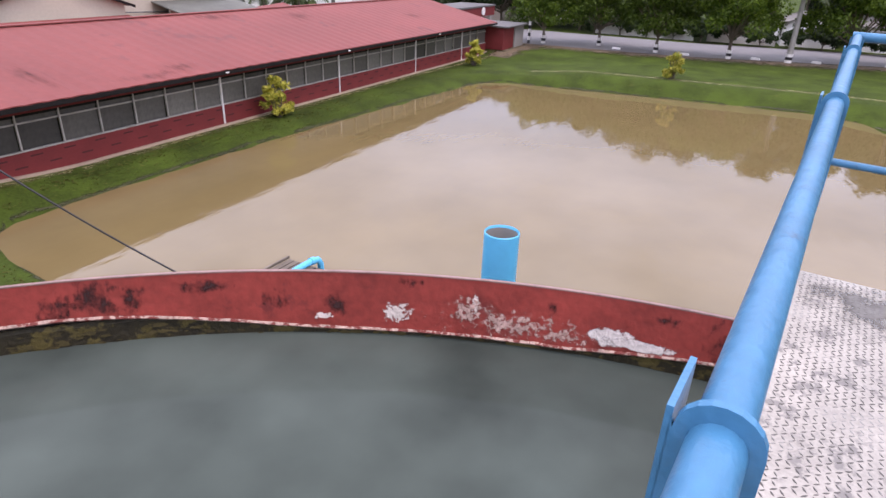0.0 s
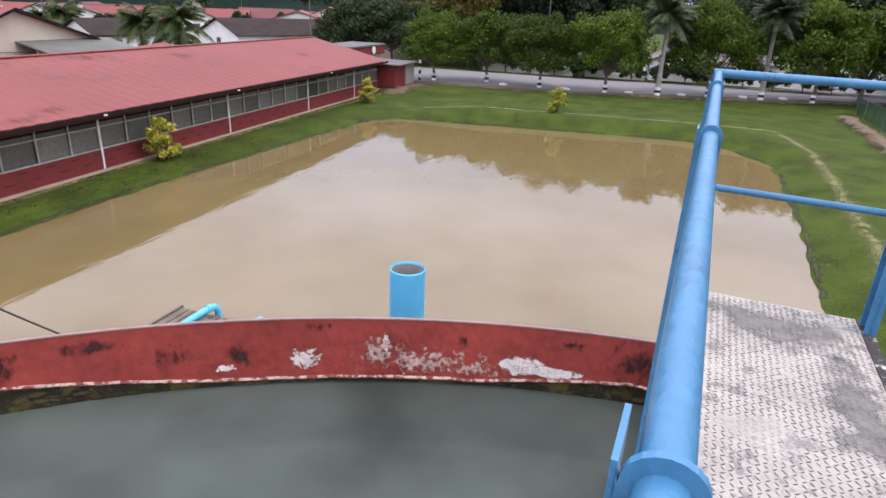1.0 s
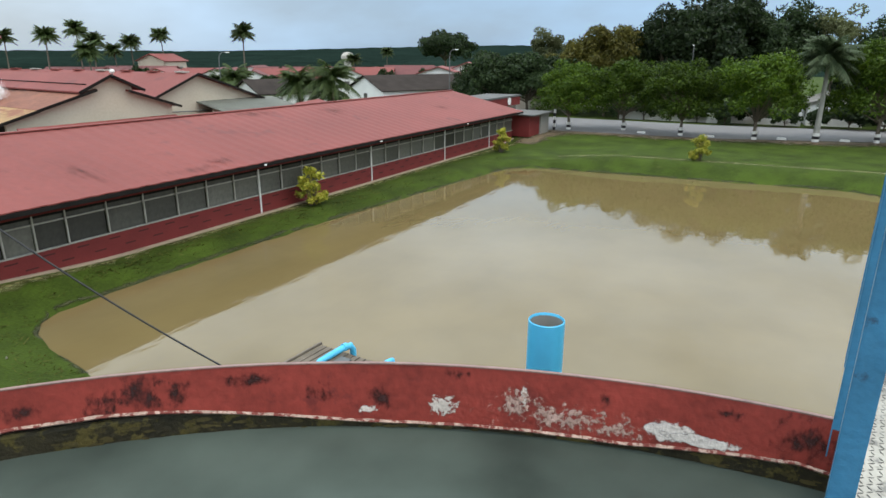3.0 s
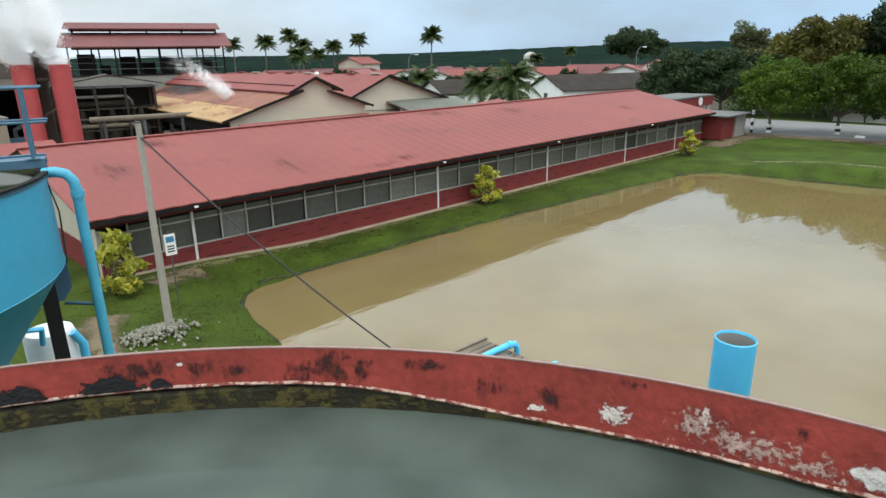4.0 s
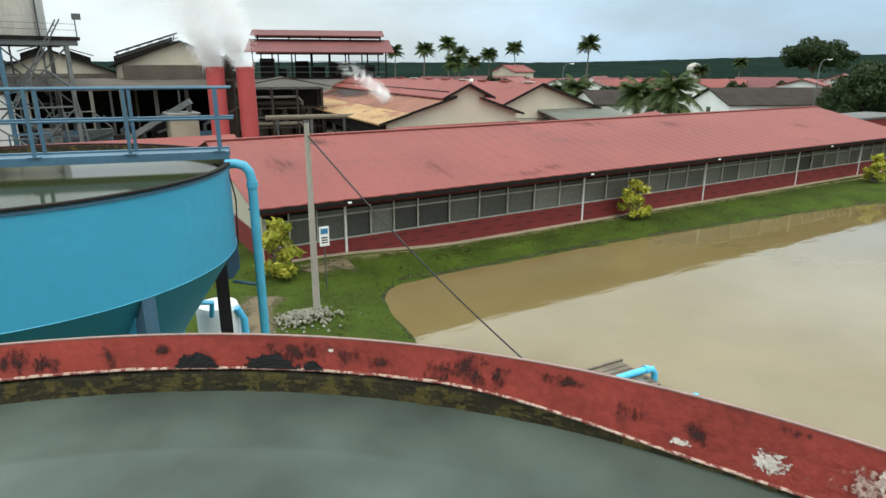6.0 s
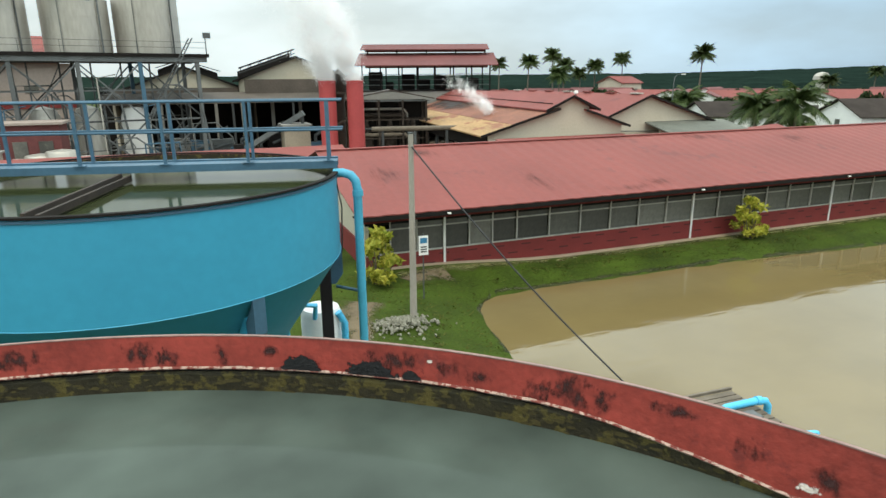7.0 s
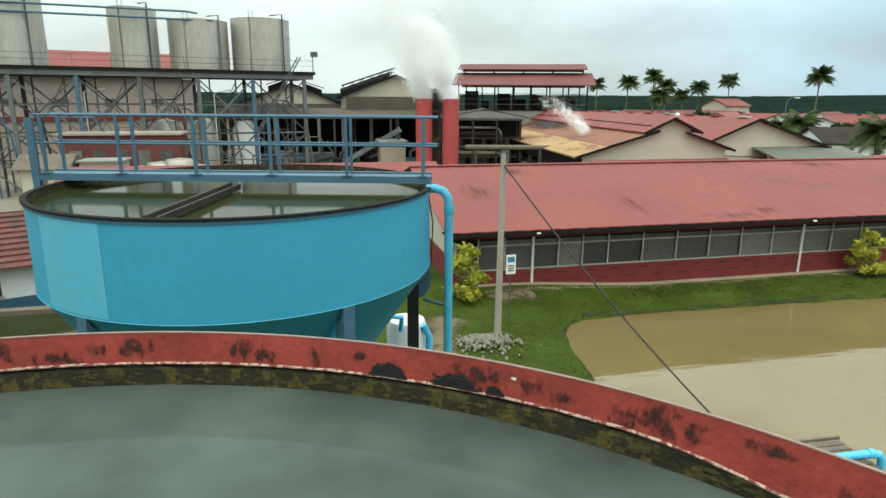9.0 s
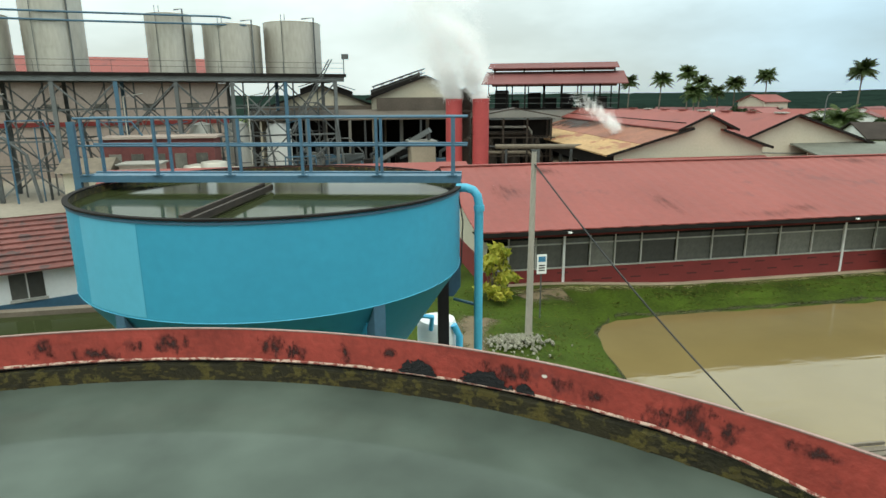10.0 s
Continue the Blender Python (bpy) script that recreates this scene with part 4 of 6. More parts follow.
def leaf_mesh(name, centres, radii, per, size, seed, squash=0.75):
    """Leaves as small bent quads strewn through clumps."""
    rg = np.random.RandomState(seed)
    c = np.repeat(np.array(centres), per, axis=0)
    r = np.repeat(np.array(radii), per)
    n = len(c)
    d = rg.normal(size=(n, 3))
    d /= np.linalg.norm(d, axis=1)[:, None]
    p = c + d * (r * rg.uniform(0.45, 1.05, n) ** 0.6)[:, None] * np.array([1, 1, squash])
    t = rg.normal(size=(n, 3)) + d * 0.4 - np.array([0, 0, 0.25])
    t /= np.linalg.norm(t, axis=1)[:, None]
    b = np.cross(t, d + rg.normal(size=(n, 3)) * 0.5)
    b /= np.linalg.norm(b, axis=1)[:, None] + 1e-9
    s = (size * rg.uniform(0.6, 1.4, n))[:, None]
    q = np.stack([p - t * s, p + b * s * 0.42, p + t * s, p - b * s * 0.42], axis=1).reshape(-1, 3)
    me = bpy.data.meshes.new(name)
    me.from_pydata(q.tolist(), [], np.arange(4 * n).reshape(-1, 4).tolist())
    return me


def tree(name, label, leaf, h, spread, trunk_h, clumps, per, size, seed, trunk_r=0.16, group=""):
    """A broadleaf tree at the origin."""
    rg = random.Random(seed)
    th = thing(name, label, "tree", group)
    tm = Mesh()
    tm.tube([(0, 0, -0.1), (0.05, 0.03, trunk_h * 0.5), (0.0, 0.1, trunk_h), (0.1, 0.05, trunk_h + (h - trunk_h) * 0.45)], [trunk_r * 1.25, trunk_r, trunk_r * 0.85, trunk_r * 0.35], 9)
    cs, rs = [], []
    for k in range(clumps):
        a, e = rg.uniform(0, 2 * math.pi), rg.uniform(-0.35, 1.0)
        rad = rg.uniform(0.45, 0.98)
        bump_ = 1 + 0.28 * noise.noise(Vector((math.cos(a) * 1.6, math.sin(a) * 1.6, e * 2 + seed)))
        x, y = math.cos(a) * math.cos(e * 1.35) * spread * rad * bump_, math.sin(a) * math.cos(e * 1.35) * spread * rad * bump_
        z = trunk_h + (h - trunk_h) * (0.36 + 0.56 * math.sin(e * 1.35) * rad * bump_)
        cs.append((x, y, z))
        rs.append(spread * rg.uniform(0.16, 0.30))
        if k % 4 == 0:
            tm.tube([(0, 0.05, trunk_h * rg.uniform(0.8, 1.05)), (x * 0.5, y * 0.5, (trunk_h + z) / 2), (x, y, z)], [trunk_r * 0.5, trunk_r * 0.3, trunk_r * 0.1], 6)
    tm.put("trunk", BARK, th, smooth=True)
    hang("crown", leaf_mesh(name + "_leaves", cs, rs, per, size, seed), leaf, th)
    return th


def palm(name, label, h, fr, fronds, seed, lean=0.4, trunk_r=0.17, drop=1.0, trunkmat=None, leaf=None):
    rg = random.Random(seed)
    th = thing(name, label, "palm tree", "palms")
    Mesh().tube([(0, 0, -0.1), (lean * 0.25, 0, h * 0.35), (lean * 0.6, 0, h * 0.7), (lean, 0, h)], [trunk_r * 1.3, trunk_r, trunk_r * 0.85, trunk_r * 0.7], 9).put("trunk", trunkmat or BARK, th, smooth=True)
    m = Mesh()
    for k in range(fronds):
        a = 2 * math.pi * k / fronds * 2.4 + rg.uniform(-0.2, 0.2)
        el = rg.uniform(-0.7, 1.35)
        L_ = fr * rg.uniform(0.8, 1.1)
        d = Vector((math.cos(a), math.sin(a), 0))
        side = Vector((-d.y, d.x, 0))
        pts = []
        for i in range(9):
            t = i / 8
            pts.append(Vector((lean, 0, h)) + d * L_ * t * math.cos(el * (1 - 0.35 * t)) + Vector((0, 0, L_ * (t * math.sin(el) - drop * 0.55 * t * t))))
        m.tube(pts, [0.035 * (1 - 0.8 * i / 8) for i in range(9)], 4, False)
        for i in range(1, 44):
            t = i / 44.01 * 8
            q = pts[int(t)].lerp(pts[min(int(t) + 1, 8)], t - int(t))
            w_ = L_ * 0.26 * math.sin(math.pi * min(1, 0.15 + i / 44)) ** 0.7
            dirn = (pts[min(int(t) + 1, 8)] - pts[int(t)]).normalized()
            for s in (-1, 1):
                tip = q + side * s * w_ * 0.8 + dirn * w_ * 0.45 - Vector((0, 0, w_ * rg.uniform(0.35, 0.8)))
                m.add([q - dirn * 0.07, tip, q + dirn * 0.07], [(0, 1, 2)])
    m.put("crown", leaf or LEAFP, th)
    return th


def put_copies(proto, places, label=None):
    """Moves the prototype to the first place and copies it to the others."""
    x, y, s, r = places[0]
    for i, (x, y, s, r) in enumerate(places[1:]):
        ob = copy_thing(proto, pose(x, y, ground_height(x, y), rz=r))
        ob.scale = (s, s, s * (1 + 0.06 * math.sin(i * 2.3)))
    x, y, s, r = places[0]
    proto.matrix_basis = pose(x, y, ground_height(x, y), rz=r)
    proto.scale = (s, s, s)


# roadside trees with clipped round crowns
put_copies(tree("roadside_tree", "round-crowned bright green roadside tree with painted trunk", LEAF, 8.6, 4.5, 2.0, 105, 170, 0.17, 3, group="roadside trees"), [(75.8, 24.0, 0.97, 0), (76.4, 10.8, 0.99, 140), (80, -8.5, 1.22, 60), (83.2, -25.1, 1.3, 200), (87, -37, 1.3, 20)])
put_copies(tree("roadside_tree", "bright green roadside tree with open crown", LEAF, 8.8, 4.3, 2.1, 95, 170, 0.17, 8, group="roadside trees"), [(78.3, 17.8, 1.0, 30), (76.6, 3.1, 1.09, 100), (81.6, -20.0, 1.27, 280), (85, -31, 1.25, 200)])
# darker trees behind the road
put_copies(tree("shade_tree", "tall dark green shade tree beyond the road", LEAFD, 16.5, 7.6, 4, 95, 210, 0.30, 21, 0.3, "shade trees"), [(106.5, 10.8, 1.15, 0), (105.6, 17.0, 0.96, 70), (107.5, 3.6, 0.95, 200), (106, -12.6, 0.90, 20), (105.5, -18.4, 0.82, 90), (106.4, -24, 0.90, 140), (103, -30.5, 1.18, 250), (101.5, -38, 1.2, 10), (128, 14, 0.85, 180), (108, -50, 1.15, 10), (118, -70, 1.15, 10)])
put_copies(tree("shade_tree", "broad olive-leaved shade tree beyond the road", LEAFO, 13.5, 6.6, 3, 85, 190, 0.29, 33, 0.28, "shade trees"), [(103.7, 26.5, 1.02, 0), (102, 31.6, 0.86, 90), (116, 27, 0.95, 45)])
put_copies(tree("shade_tree", "pale feathery open-crowned tree beyond the road", LEAFH, 15.5, 4.6, 6, 46, 120, 0.26, 37, 0.22, "shade trees"), [(108, -4.6, 1.05, 0), (113, 40.6, 0.92, 120), (112, -21, 1.0, 220)])
put_copies(tree("shade_tree", "mid-green shade tree in the compound", LEAFD, 9.5, 5.5, 2.2, 80, 150, 0.27, 41, 0.2, "shade trees"), [(92.5, 36.2, 1.0, 0), (92, 41.2, 1.02, 60), (97, 33, 0.9, 160), (96, 25, 0.8, 50), (97, 14.5, 0.8, 20), (98, 6.0, 0.8, 70), (108, -9, 0.9, 200), (109, -15, 1.0, 300), (108, -26, 0.95, 240), (106, 50, 0.85, 10), (95, 46, 0.8, 300), (140, 45, 0.8, 80), (150, 40, 0.9, 0), (160, 60, 0.8, 50), (175, 55, 0.9, 100), (110, -34, 1.1, 0), (99, -42, 1.0, 50)])
put_copies(tree("shade_tree", "lone wide flat-crowned tree on the skyline", LEAFD, 17.6, 9.5, 8, 70, 150, 0.5, 43, 0.4, "shade trees"), [(200, 109.6, 1.0, 0)])
HEDGE = tree("hedge_bush", "low dark hedge bush beyond the road", LEAFD, 2.6, 2.2, 0.5, 30, 80, 0.22, 51, 0.08, "hedge bushes")
put_copies(HEDGE, [(93 + 0.5 * math.sin(i), 22 - 3.6 * i, 1 + 0.2 * math.sin(i * 1.7), 50 * i) for i in range(19)])
# yellow bushes by the pond
YB = []
for i, (x, y, s) in enumerate(((7.0, 25.4, 1.12), (30.0, 26.2, 1.12), (57.2, 24.9, 1.02), (58.6, 6.5, 1.05))):
    YB.append((x, y, s, 77 * i))
yb = thing("croton_bush", "yellow-green leafy garden bush on the grass", "bush", "yellow bushes")
rg_ = random.Random(5)
stems, cs, rs = Mesh(), [], []
for k in range(26):
    a, r, z = rg_.uniform(0, 6.283), rg_.uniform(0.1, 0.75), rg_.uniform(0.35, 2.1)
    r *= 1.0 if z < 1.5 else 0.7
    cs.append((r * math.cos(a), r * math.sin(a), z))
    rs.append(rg_.uniform(0.18, 0.32))
    stems.tube([(0.1 * math.cos(a), 0.1 * math.sin(a), -0.1), (r * 0.6 * math.cos(a), r * 0.6 * math.sin(a), z * 0.6), cs[-1]], [0.03, 0.02, 0.008], 5)
stems.put("stems", BARK, yb)
hang("foliage", leaf_mesh("croton_leaves", cs, rs, 46, 0.15, 6), LEAFY, yb)
put_copies(yb, YB)
# low trees between the village houses
put_copies(tree("village_tree", "low dark green garden tree between the houses", LEAFD, 5.2, 2.6, 1.2, 30, 60, 0.3, 21, group="village trees"), [(84, 82, 1.0, 0), (96, 70, 0.9, 40), (110, 74, 1.1, 90), (121, 80, 1.0, 130), (104, 92, 1.0, 200), (118, 100, 1.05, 250), (128, 92, 1.1, 300), (96, 104, 0.95, 20), (108, 118, 1.1, 70), (136, 80, 1.1, 10), (88, 118, 1.05, 160), (124, 118, 1.15, 220), (140, 98, 1.1, 280), (66, 76, 0.8, 330), (58, 84, 0.9, 15), (50, 92, 1.0, 75), (62, 90, 1.1, 110), (72, 96, 1.15, 190), (46, 104, 1.1, 230), (55, 108, 1.2, 260), (66, 104, 1.2, 310), (78, 108, 1.2, 35), (86, 100, 1.0, 85), (92, 88, 0.95, 125)])
# palms
put_copies(palm("coconut_palm", "tall coconut palm with drooping fronds", 14.0, 3.4, 66, 2, 0.5, 0.17, 0.7), [(103.5, 108, 1.0, 0), (116, 150.5, 1.02, 100), (92, 149, 1.02, 200), (81, 143.7, 1.0, 300), (81.4, 160.6, 0.9, 40)])
put_copies(palm("coconut_palm", "coconut palm with a dense crown", 12.6, 3.4, 66, 5, 0.7, 0.17, 0.7), [(95.7, 150, 1.0, 10), (95.4, 140.7, 0.82, 120), (99.4, 140.4, 0.92, 220), (120, 90, 0.7, 40), (60, 95, 0.75, 80), (175, 118, 0.8, 10)])
put_copies(palm("coconut_palm", "short leafy coconut palm between the houses", 5.6, 4.4, 40, 9, 0.3), [(65.7, 58.6, 1.0, 0), (66.3, 53.2, 1.1, 90), (75.1, 80.4, 0.95, 200), (70, 57, 0.8, 300), (80, 90, 0.8, 30), (58, 66, 0.8, 10), (86, 78, 0.75, 150)])
PALEBARK = mat("pale_palm_trunk", (0.34, 0.33, 0.30), 0.85, 0.2, 1, 10, 0.2)
put_copies(palm("royal_palm", "royal palm with smooth pale trunk by the road", 8.9, 4.0, 64, 14, 0.1, 0.26, 0.95, PALEBARK, LEAFR), [(77.8, -2.8, 1.02, 0), (80.9, -14.4, 1.06, 130)])
# roadside trunks carry black and white painted bands; kerb stones between them
for i, (x, y) in enumerate(((77.8, -2.8), (80.9, -14.4), (78.3, 17.8), (76.4, 10.8), (76.6, 3.1), (75.8, 24.0), (81.6, -20.0), (80, -8.5))):
    pb_ = thing("painted_band", "black and white painted band round a tree trunk", "paint band", "trunk bands")
    r = 0.36 if i < 2 else 0.27
    for j in range(3):
        Mesh().lathe([(r, 0.0 + 0.32 * j), (r, 0.32 + 0.32 * j), (0.05, 0.32 + 0.32 * j), (0.05, 0.32 * j)], (x, y), 12, close=True).put("band", BLACKPAINT if j % 2 else WHITE, pb_)
ks = thing("kerb_stone", "white painted kerb stone on the verge", "kerb stone", "kerb stones")
Mesh().prism([(-0.5, 0), (0.5, 0), (0.4, 0.26), (-0.4, 0.26)], "y", -0.2, 0.2).put("stone", WHITE, ks)
put_copies(ks, [(76.3 + 0.12 * max(0, 8 - y) ** 1.25, y, 1, 80) for y in (15.2, 7.6, 0.4, -5.6, -12.6, -17.2)])
bp2 = thing("marker_post", "black and white banded marker post", "post")
for j in range(6):
    Mesh().box(74.4, 25.3, j * 0.42, 74.65, 25.55, j * 0.42 + 0.42).put("band", BLACKPAINT if j % 2 == 0 else WHITE, bp2)


def lamp_post(x, y, h, ang):
    lp = thing("street_lamp", "grey steel street lamp with curved arm", "lamp", "street lamps", at=pose(x, y, 0, rz=ang))
    Mesh().tube([(0, 0, 0), (0, 0, h * 0.85), (0.12, 0, h * 0.95), (0.6, 0, h), (1.4, 0, h + 0.05)], [0.1, 0.07, 0.06, 0.05, 0.045], 8).put("pole", GALV, lp, smooth=True)
    Mesh().box(1.2, -0.12, h - 0.04, 1.9, 0.12, h + 0.12).put("lantern", WHITE, lp)


lamp_post(96.8, 52.3, 9.8, -20)
lamp_post(70.0, 78.3, 9.2, -10)
lamp_post(94, 12.8, 10.2, 10)

# grass tufts along the banks and stones by the pole
rg = np.random.RandomState(12)
cand = rg.uniform((3.0, -14), (62, 27.0), (110000, 2))
tv = []
for x, y in cand:
    if len(tv) >= 42000:
        break
    d = shore_distance(x, y)
    if 0.15 < d < 4.5 and y > 6 and (x < 36 or rg.rand() < 0.4) or (x < 10 and y > 15 and d > 0.3):
        tv.append((x, y, ground_height(x, y)))
tv = np.array(tv)
n = len(tv)
ang = rg.uniform(0, 6.283, n)
hh = rg.uniform(0.015, 0.06, n)
w2 = rg.uniform(0.02, 0.06, n)
dx, dy = np.cos(ang) * w2, np.sin(ang) * w2
ln = rg.normal(0, 0.14, (n, 2))
q = np.stack([tv + np.c_[-dx, -dy, -0.02 + 0 * dx], tv + np.c_[dx, dy, -0.02 + 0 * dx], tv + np.c_[ln, hh]], axis=1).reshape(-1, 3)
me = bpy.data.meshes.new("grass_tufts")
me.from_pydata(q.tolist(), [], np.arange(3 * n).reshape(-1, 3).tolist())
LEAFG = leafmat("leaf_grass", (0.045, 0.062, 0.008), (0.115, 0.115, 0.026), 0.9)
tagged(hang("grass_tufts", me, LEAFG), "rough green grass tufts on the pond bank", "grass", kind="stuff")
STONE = mat("pale_rubble", (0.21, 0.20, 0.155), 0.9, 0.3, 3, 20, 0.4)
rb = Mesh()
rr_ = random.Random(3)
for k in range(520):
    a, r = rr_.uniform(0, 6.283), abs(rr_.gauss(0, 0.5))
    x, y, s = 6.4 + r * 1.5 * math.cos(a), 20.3 + r * math.sin(a), rr_.uniform(0.03, 0.12)
    m = pose(x, y, max(0, 0.30 - r * 0.3), rr_.uniform(0, 90), rr_.uniform(0, 90), rr_.uniform(0, 90))
    rb.add([m @ Vector(q_) for q_ in ((s, 0, 0), (-s, 0, 0), (0, s * 0.8, 0), (0, -s * 0.9, 0), (0, 0, s * 0.7), (0.2 * s, 0, -s * 0.7))], [(0, 2, 4), (2, 1, 4), (1, 3, 4), (3, 0, 4), (2, 0, 5), (1, 2, 5), (3, 1, 5), (0, 3, 5)])
tagged(rb.put("rubble_heap", STONE), "heap of pale rubble stones at the pole", "rubble", kind="stuff")

# ---- far oil-palm woods out to the horizon ----
fw = Mesh()
na, rads = 720, [330, 360, 420, 500, 620, 800, 1050, 1400]
for j, r in enumerate(rads):
    for k in range(na):
        a = 2 * math.pi * k / na
        x, y = r * math.cos(a), r * math.sin(a)
        rise = radians(0.34 + 0.55 * ease(52, 22, math.degrees(a) % 360) - 0.55 * ease(330, 300, math.degrees(a) % 360) * (a > math.pi))
        z = 0.0 if j == 0 else 4.6 + (4.2 + r * math.tan(rise)) * (j / 7) ** 1.2 + 0.9 * noise.noise(Vector((x * 0.05, y * 0.05, 1))) + 0.5 * noise.noise(Vector((x * 0.013, y * 0.013, 4))) + 1.1 * noise.noise(Vector((k * 0.9, j * 3.1, 8)))
        fw.v.append((x, y, z if j else -0.5))
fw.f = [(j * na + k, j * na + (k + 1) % na, (j + 1) * na + (k + 1) % na, (j + 1) * na + k) for j in range(len(rads) - 1) for k in range(na)]
FARWOOD = mat("far_woods", (0.010, 0.020, 0.016), 0.95, 0.5, 0.03, 0.25, 0.0, spec=0.0)
tagged(fw.put("far_woods", FARWOOD), "dark oil-palm woods out to the horizon", "woods", kind="stuff")

# ---- houses beyond the shed ----
def house(label, x, y, ang, w, d, h, pitch, roofm, wallm=None, hip=False):
    """A small house: w along its ridge, d across, h to the eaves."""
    hs = thing("house", label, "house", "village houses", at=pose(x, y, 0, rz=ang))
    wallm = wallm or WHITE
    top = h + d / 2 * math.tan(radians(pitch))
    Mesh().prism([(-d / 2, 0), (d / 2, 0), (d / 2, h), (0, top - 0.02), (-d / 2, h)], "x", -w / 2, w / 2).put("wall", wallm, hs)
    o = 0.5
    e0 = h - o * math.tan(radians(pitch))
    Mesh().prism([(-d / 2 - o, e0 + 0.03), (0, top + 0.03), (d / 2 + o, e0 + 0.03), (d / 2 + o, e0 + 0.17), (0, top + 0.19), (-d / 2 - o, e0 + 0.17)], "x", -w / 2 - o, w / 2 + o).put("roof", roofm, hs)
    for sx in (-0.25, 0.25):
        for sy in (-1, 1):
            wd = Mesh().box(sx * w - 0.7, sy * d / 2 - 0.03, h * 0.33, sx * w + 0.7, sy * d / 2 + 0.03, h * 0.82).put("window", FRAMEW, hs)
            Mesh().box(sx * w - 0.6, sy * d / 2 - 0.06, h * 0.37, sx * w + 0.6, sy * d / 2 + 0.06, h * 0.78).put("pane", GLASSY, wd)
    for sx in (-1, 1):
        Mesh().box(sx * w / 2 - 0.04, -0.6, h * 0.35, sx * w / 2 + 0.04, 0.6, h * 0.8).put("window", GLASSY, hs)
    return hs


house("white house with low dark tiled roof", 99, 61, 155, 20, 12, 3.2, 20, DARKROOF)
house("white house with dark tiled roof", 103, 44.5, 155, 12, 11, 3.0, 20, DARKROOF)
house("white house with dark tiled roof", 78, 73.5, 160, 12, 10, 3.2, 20, DARKROOF)
house("white two-storey house with red roof", 118, 66, 25, 12, 9, 5.2, 17, ROOF)
house("white house with faded red roof", 131, 66, 25, 12, 10, 5.5, 20, ROOF)
house("small red-roofed hut behind the shed", 54, 47.5, 20, 8, 7, 2.6, 18, ROOF, BEIGE)
house("pink-roofed tall house among palms", 114, 149, 15, 9, 8, 7.4, 22, ROOF, BEIGE)
house("white villa with pale roof", 116, 33, 100, 10, 8, 3, 16, GREYWALL)
house("white low house behind the roadside trees", 101, -4.8, 5, 9, 6.4, 2.9, 18, GREYWALL)
house("white low house behind the roadside trees", 102, -15.5, 85, 9, 7, 2.9, 15, GREYWALL)
house("white two-storey house with grey roof behind the trees", 100, -31, 80, 9, 7, 5.6, 14, GREYWALL)
bw = thing("boundary_wall", "low white boundary wall with gate gaps beyond the road", "wall")
for k, (y0, y1) in enumerate(((22, 9), (7, -1), (-10, -17), (-19, -24), (-27, -36))):
    Mesh().box(94.6 - 0.12 * y1, y1, 0, 94.75 - 0.12 * y1, y0, 1.35).put("wall_panel", WHITE, bw)
    Mesh().box(94.45 - 0.12 * y1, y1 - 0.4, 0, 94.9 - 0.12 * y1, y1, 2.3).put("pier", WHITE, bw)
fn = thing("net_fence", "green netting fence on thin posts along the earth bank", "fence")
NET = mat("green_netting", (0.018, 0.075, 0.035), 0.9, 0.3, 1, 30, 0.0)
NET.node_tree.nodes["Principled BSDF"].inputs["Alpha"].default_value = 0.5
for k in range(11):
    p, q = Vector((74 - 3.4 * k, -22.4 + 0.24 * k, 0)), Vector((74 - 3.4 * (k + 1), -22.4 + 0.24 * (k + 1), 0))
    Mesh().tube([p, p + Vector((0, 0, 1.9))], 0.035, 8).put("post", GALV, fn)
    Mesh().box(0.05, -0.004, 0.05, (q - p).length - 0.05, 0.004, 1.8, Matrix.Translation(p) @ (q - p).to_track_quat("X", "Z").to_matrix().to_4x4()).put("net_panel", NET, fn)
    Mesh().tube([p + Vector((0, 0, 1.84)), q + Vector((0, 0, 1.84))], 0.02, 6).put("top_wire", GALV, fn)
rg = random.Random(17)
for i in range(40):
    a = radians(24 + 36 * (i % 20) / 19.0 + rg.uniform(-0.5, 0.5))
    r = 158 + 24 * (i // 20) + rg.uniform(-8, 8)
    house("white terrace house with red roof", r * math.cos(a), r * math.sin(a), rg.choice((30, 40, 120)), rg.uniform(12, 18), 9, rg.uniform(3.4, 4.3), 22, rg.choice((ROOFDARK, ROOFDARK, ROOF)))
wt = thing("water_tower", "white domed water tank on a short tower", "water tower", at=pose(158.9, 121.5, 0))
Mesh().tube([(0, 0, 0), (0, 0, 7.2)], 1.2, 12).put("stem", FRAMEW, wt)
Mesh().lathe([(0.001, 9.9), (1.2, 9.6), (2.0, 8.8), (2.1, 7.9), (1.2, 7.1), (0.001, 7.0)], (0, 0), 20).put("bowl", FRAMEW, wt, smooth=True)

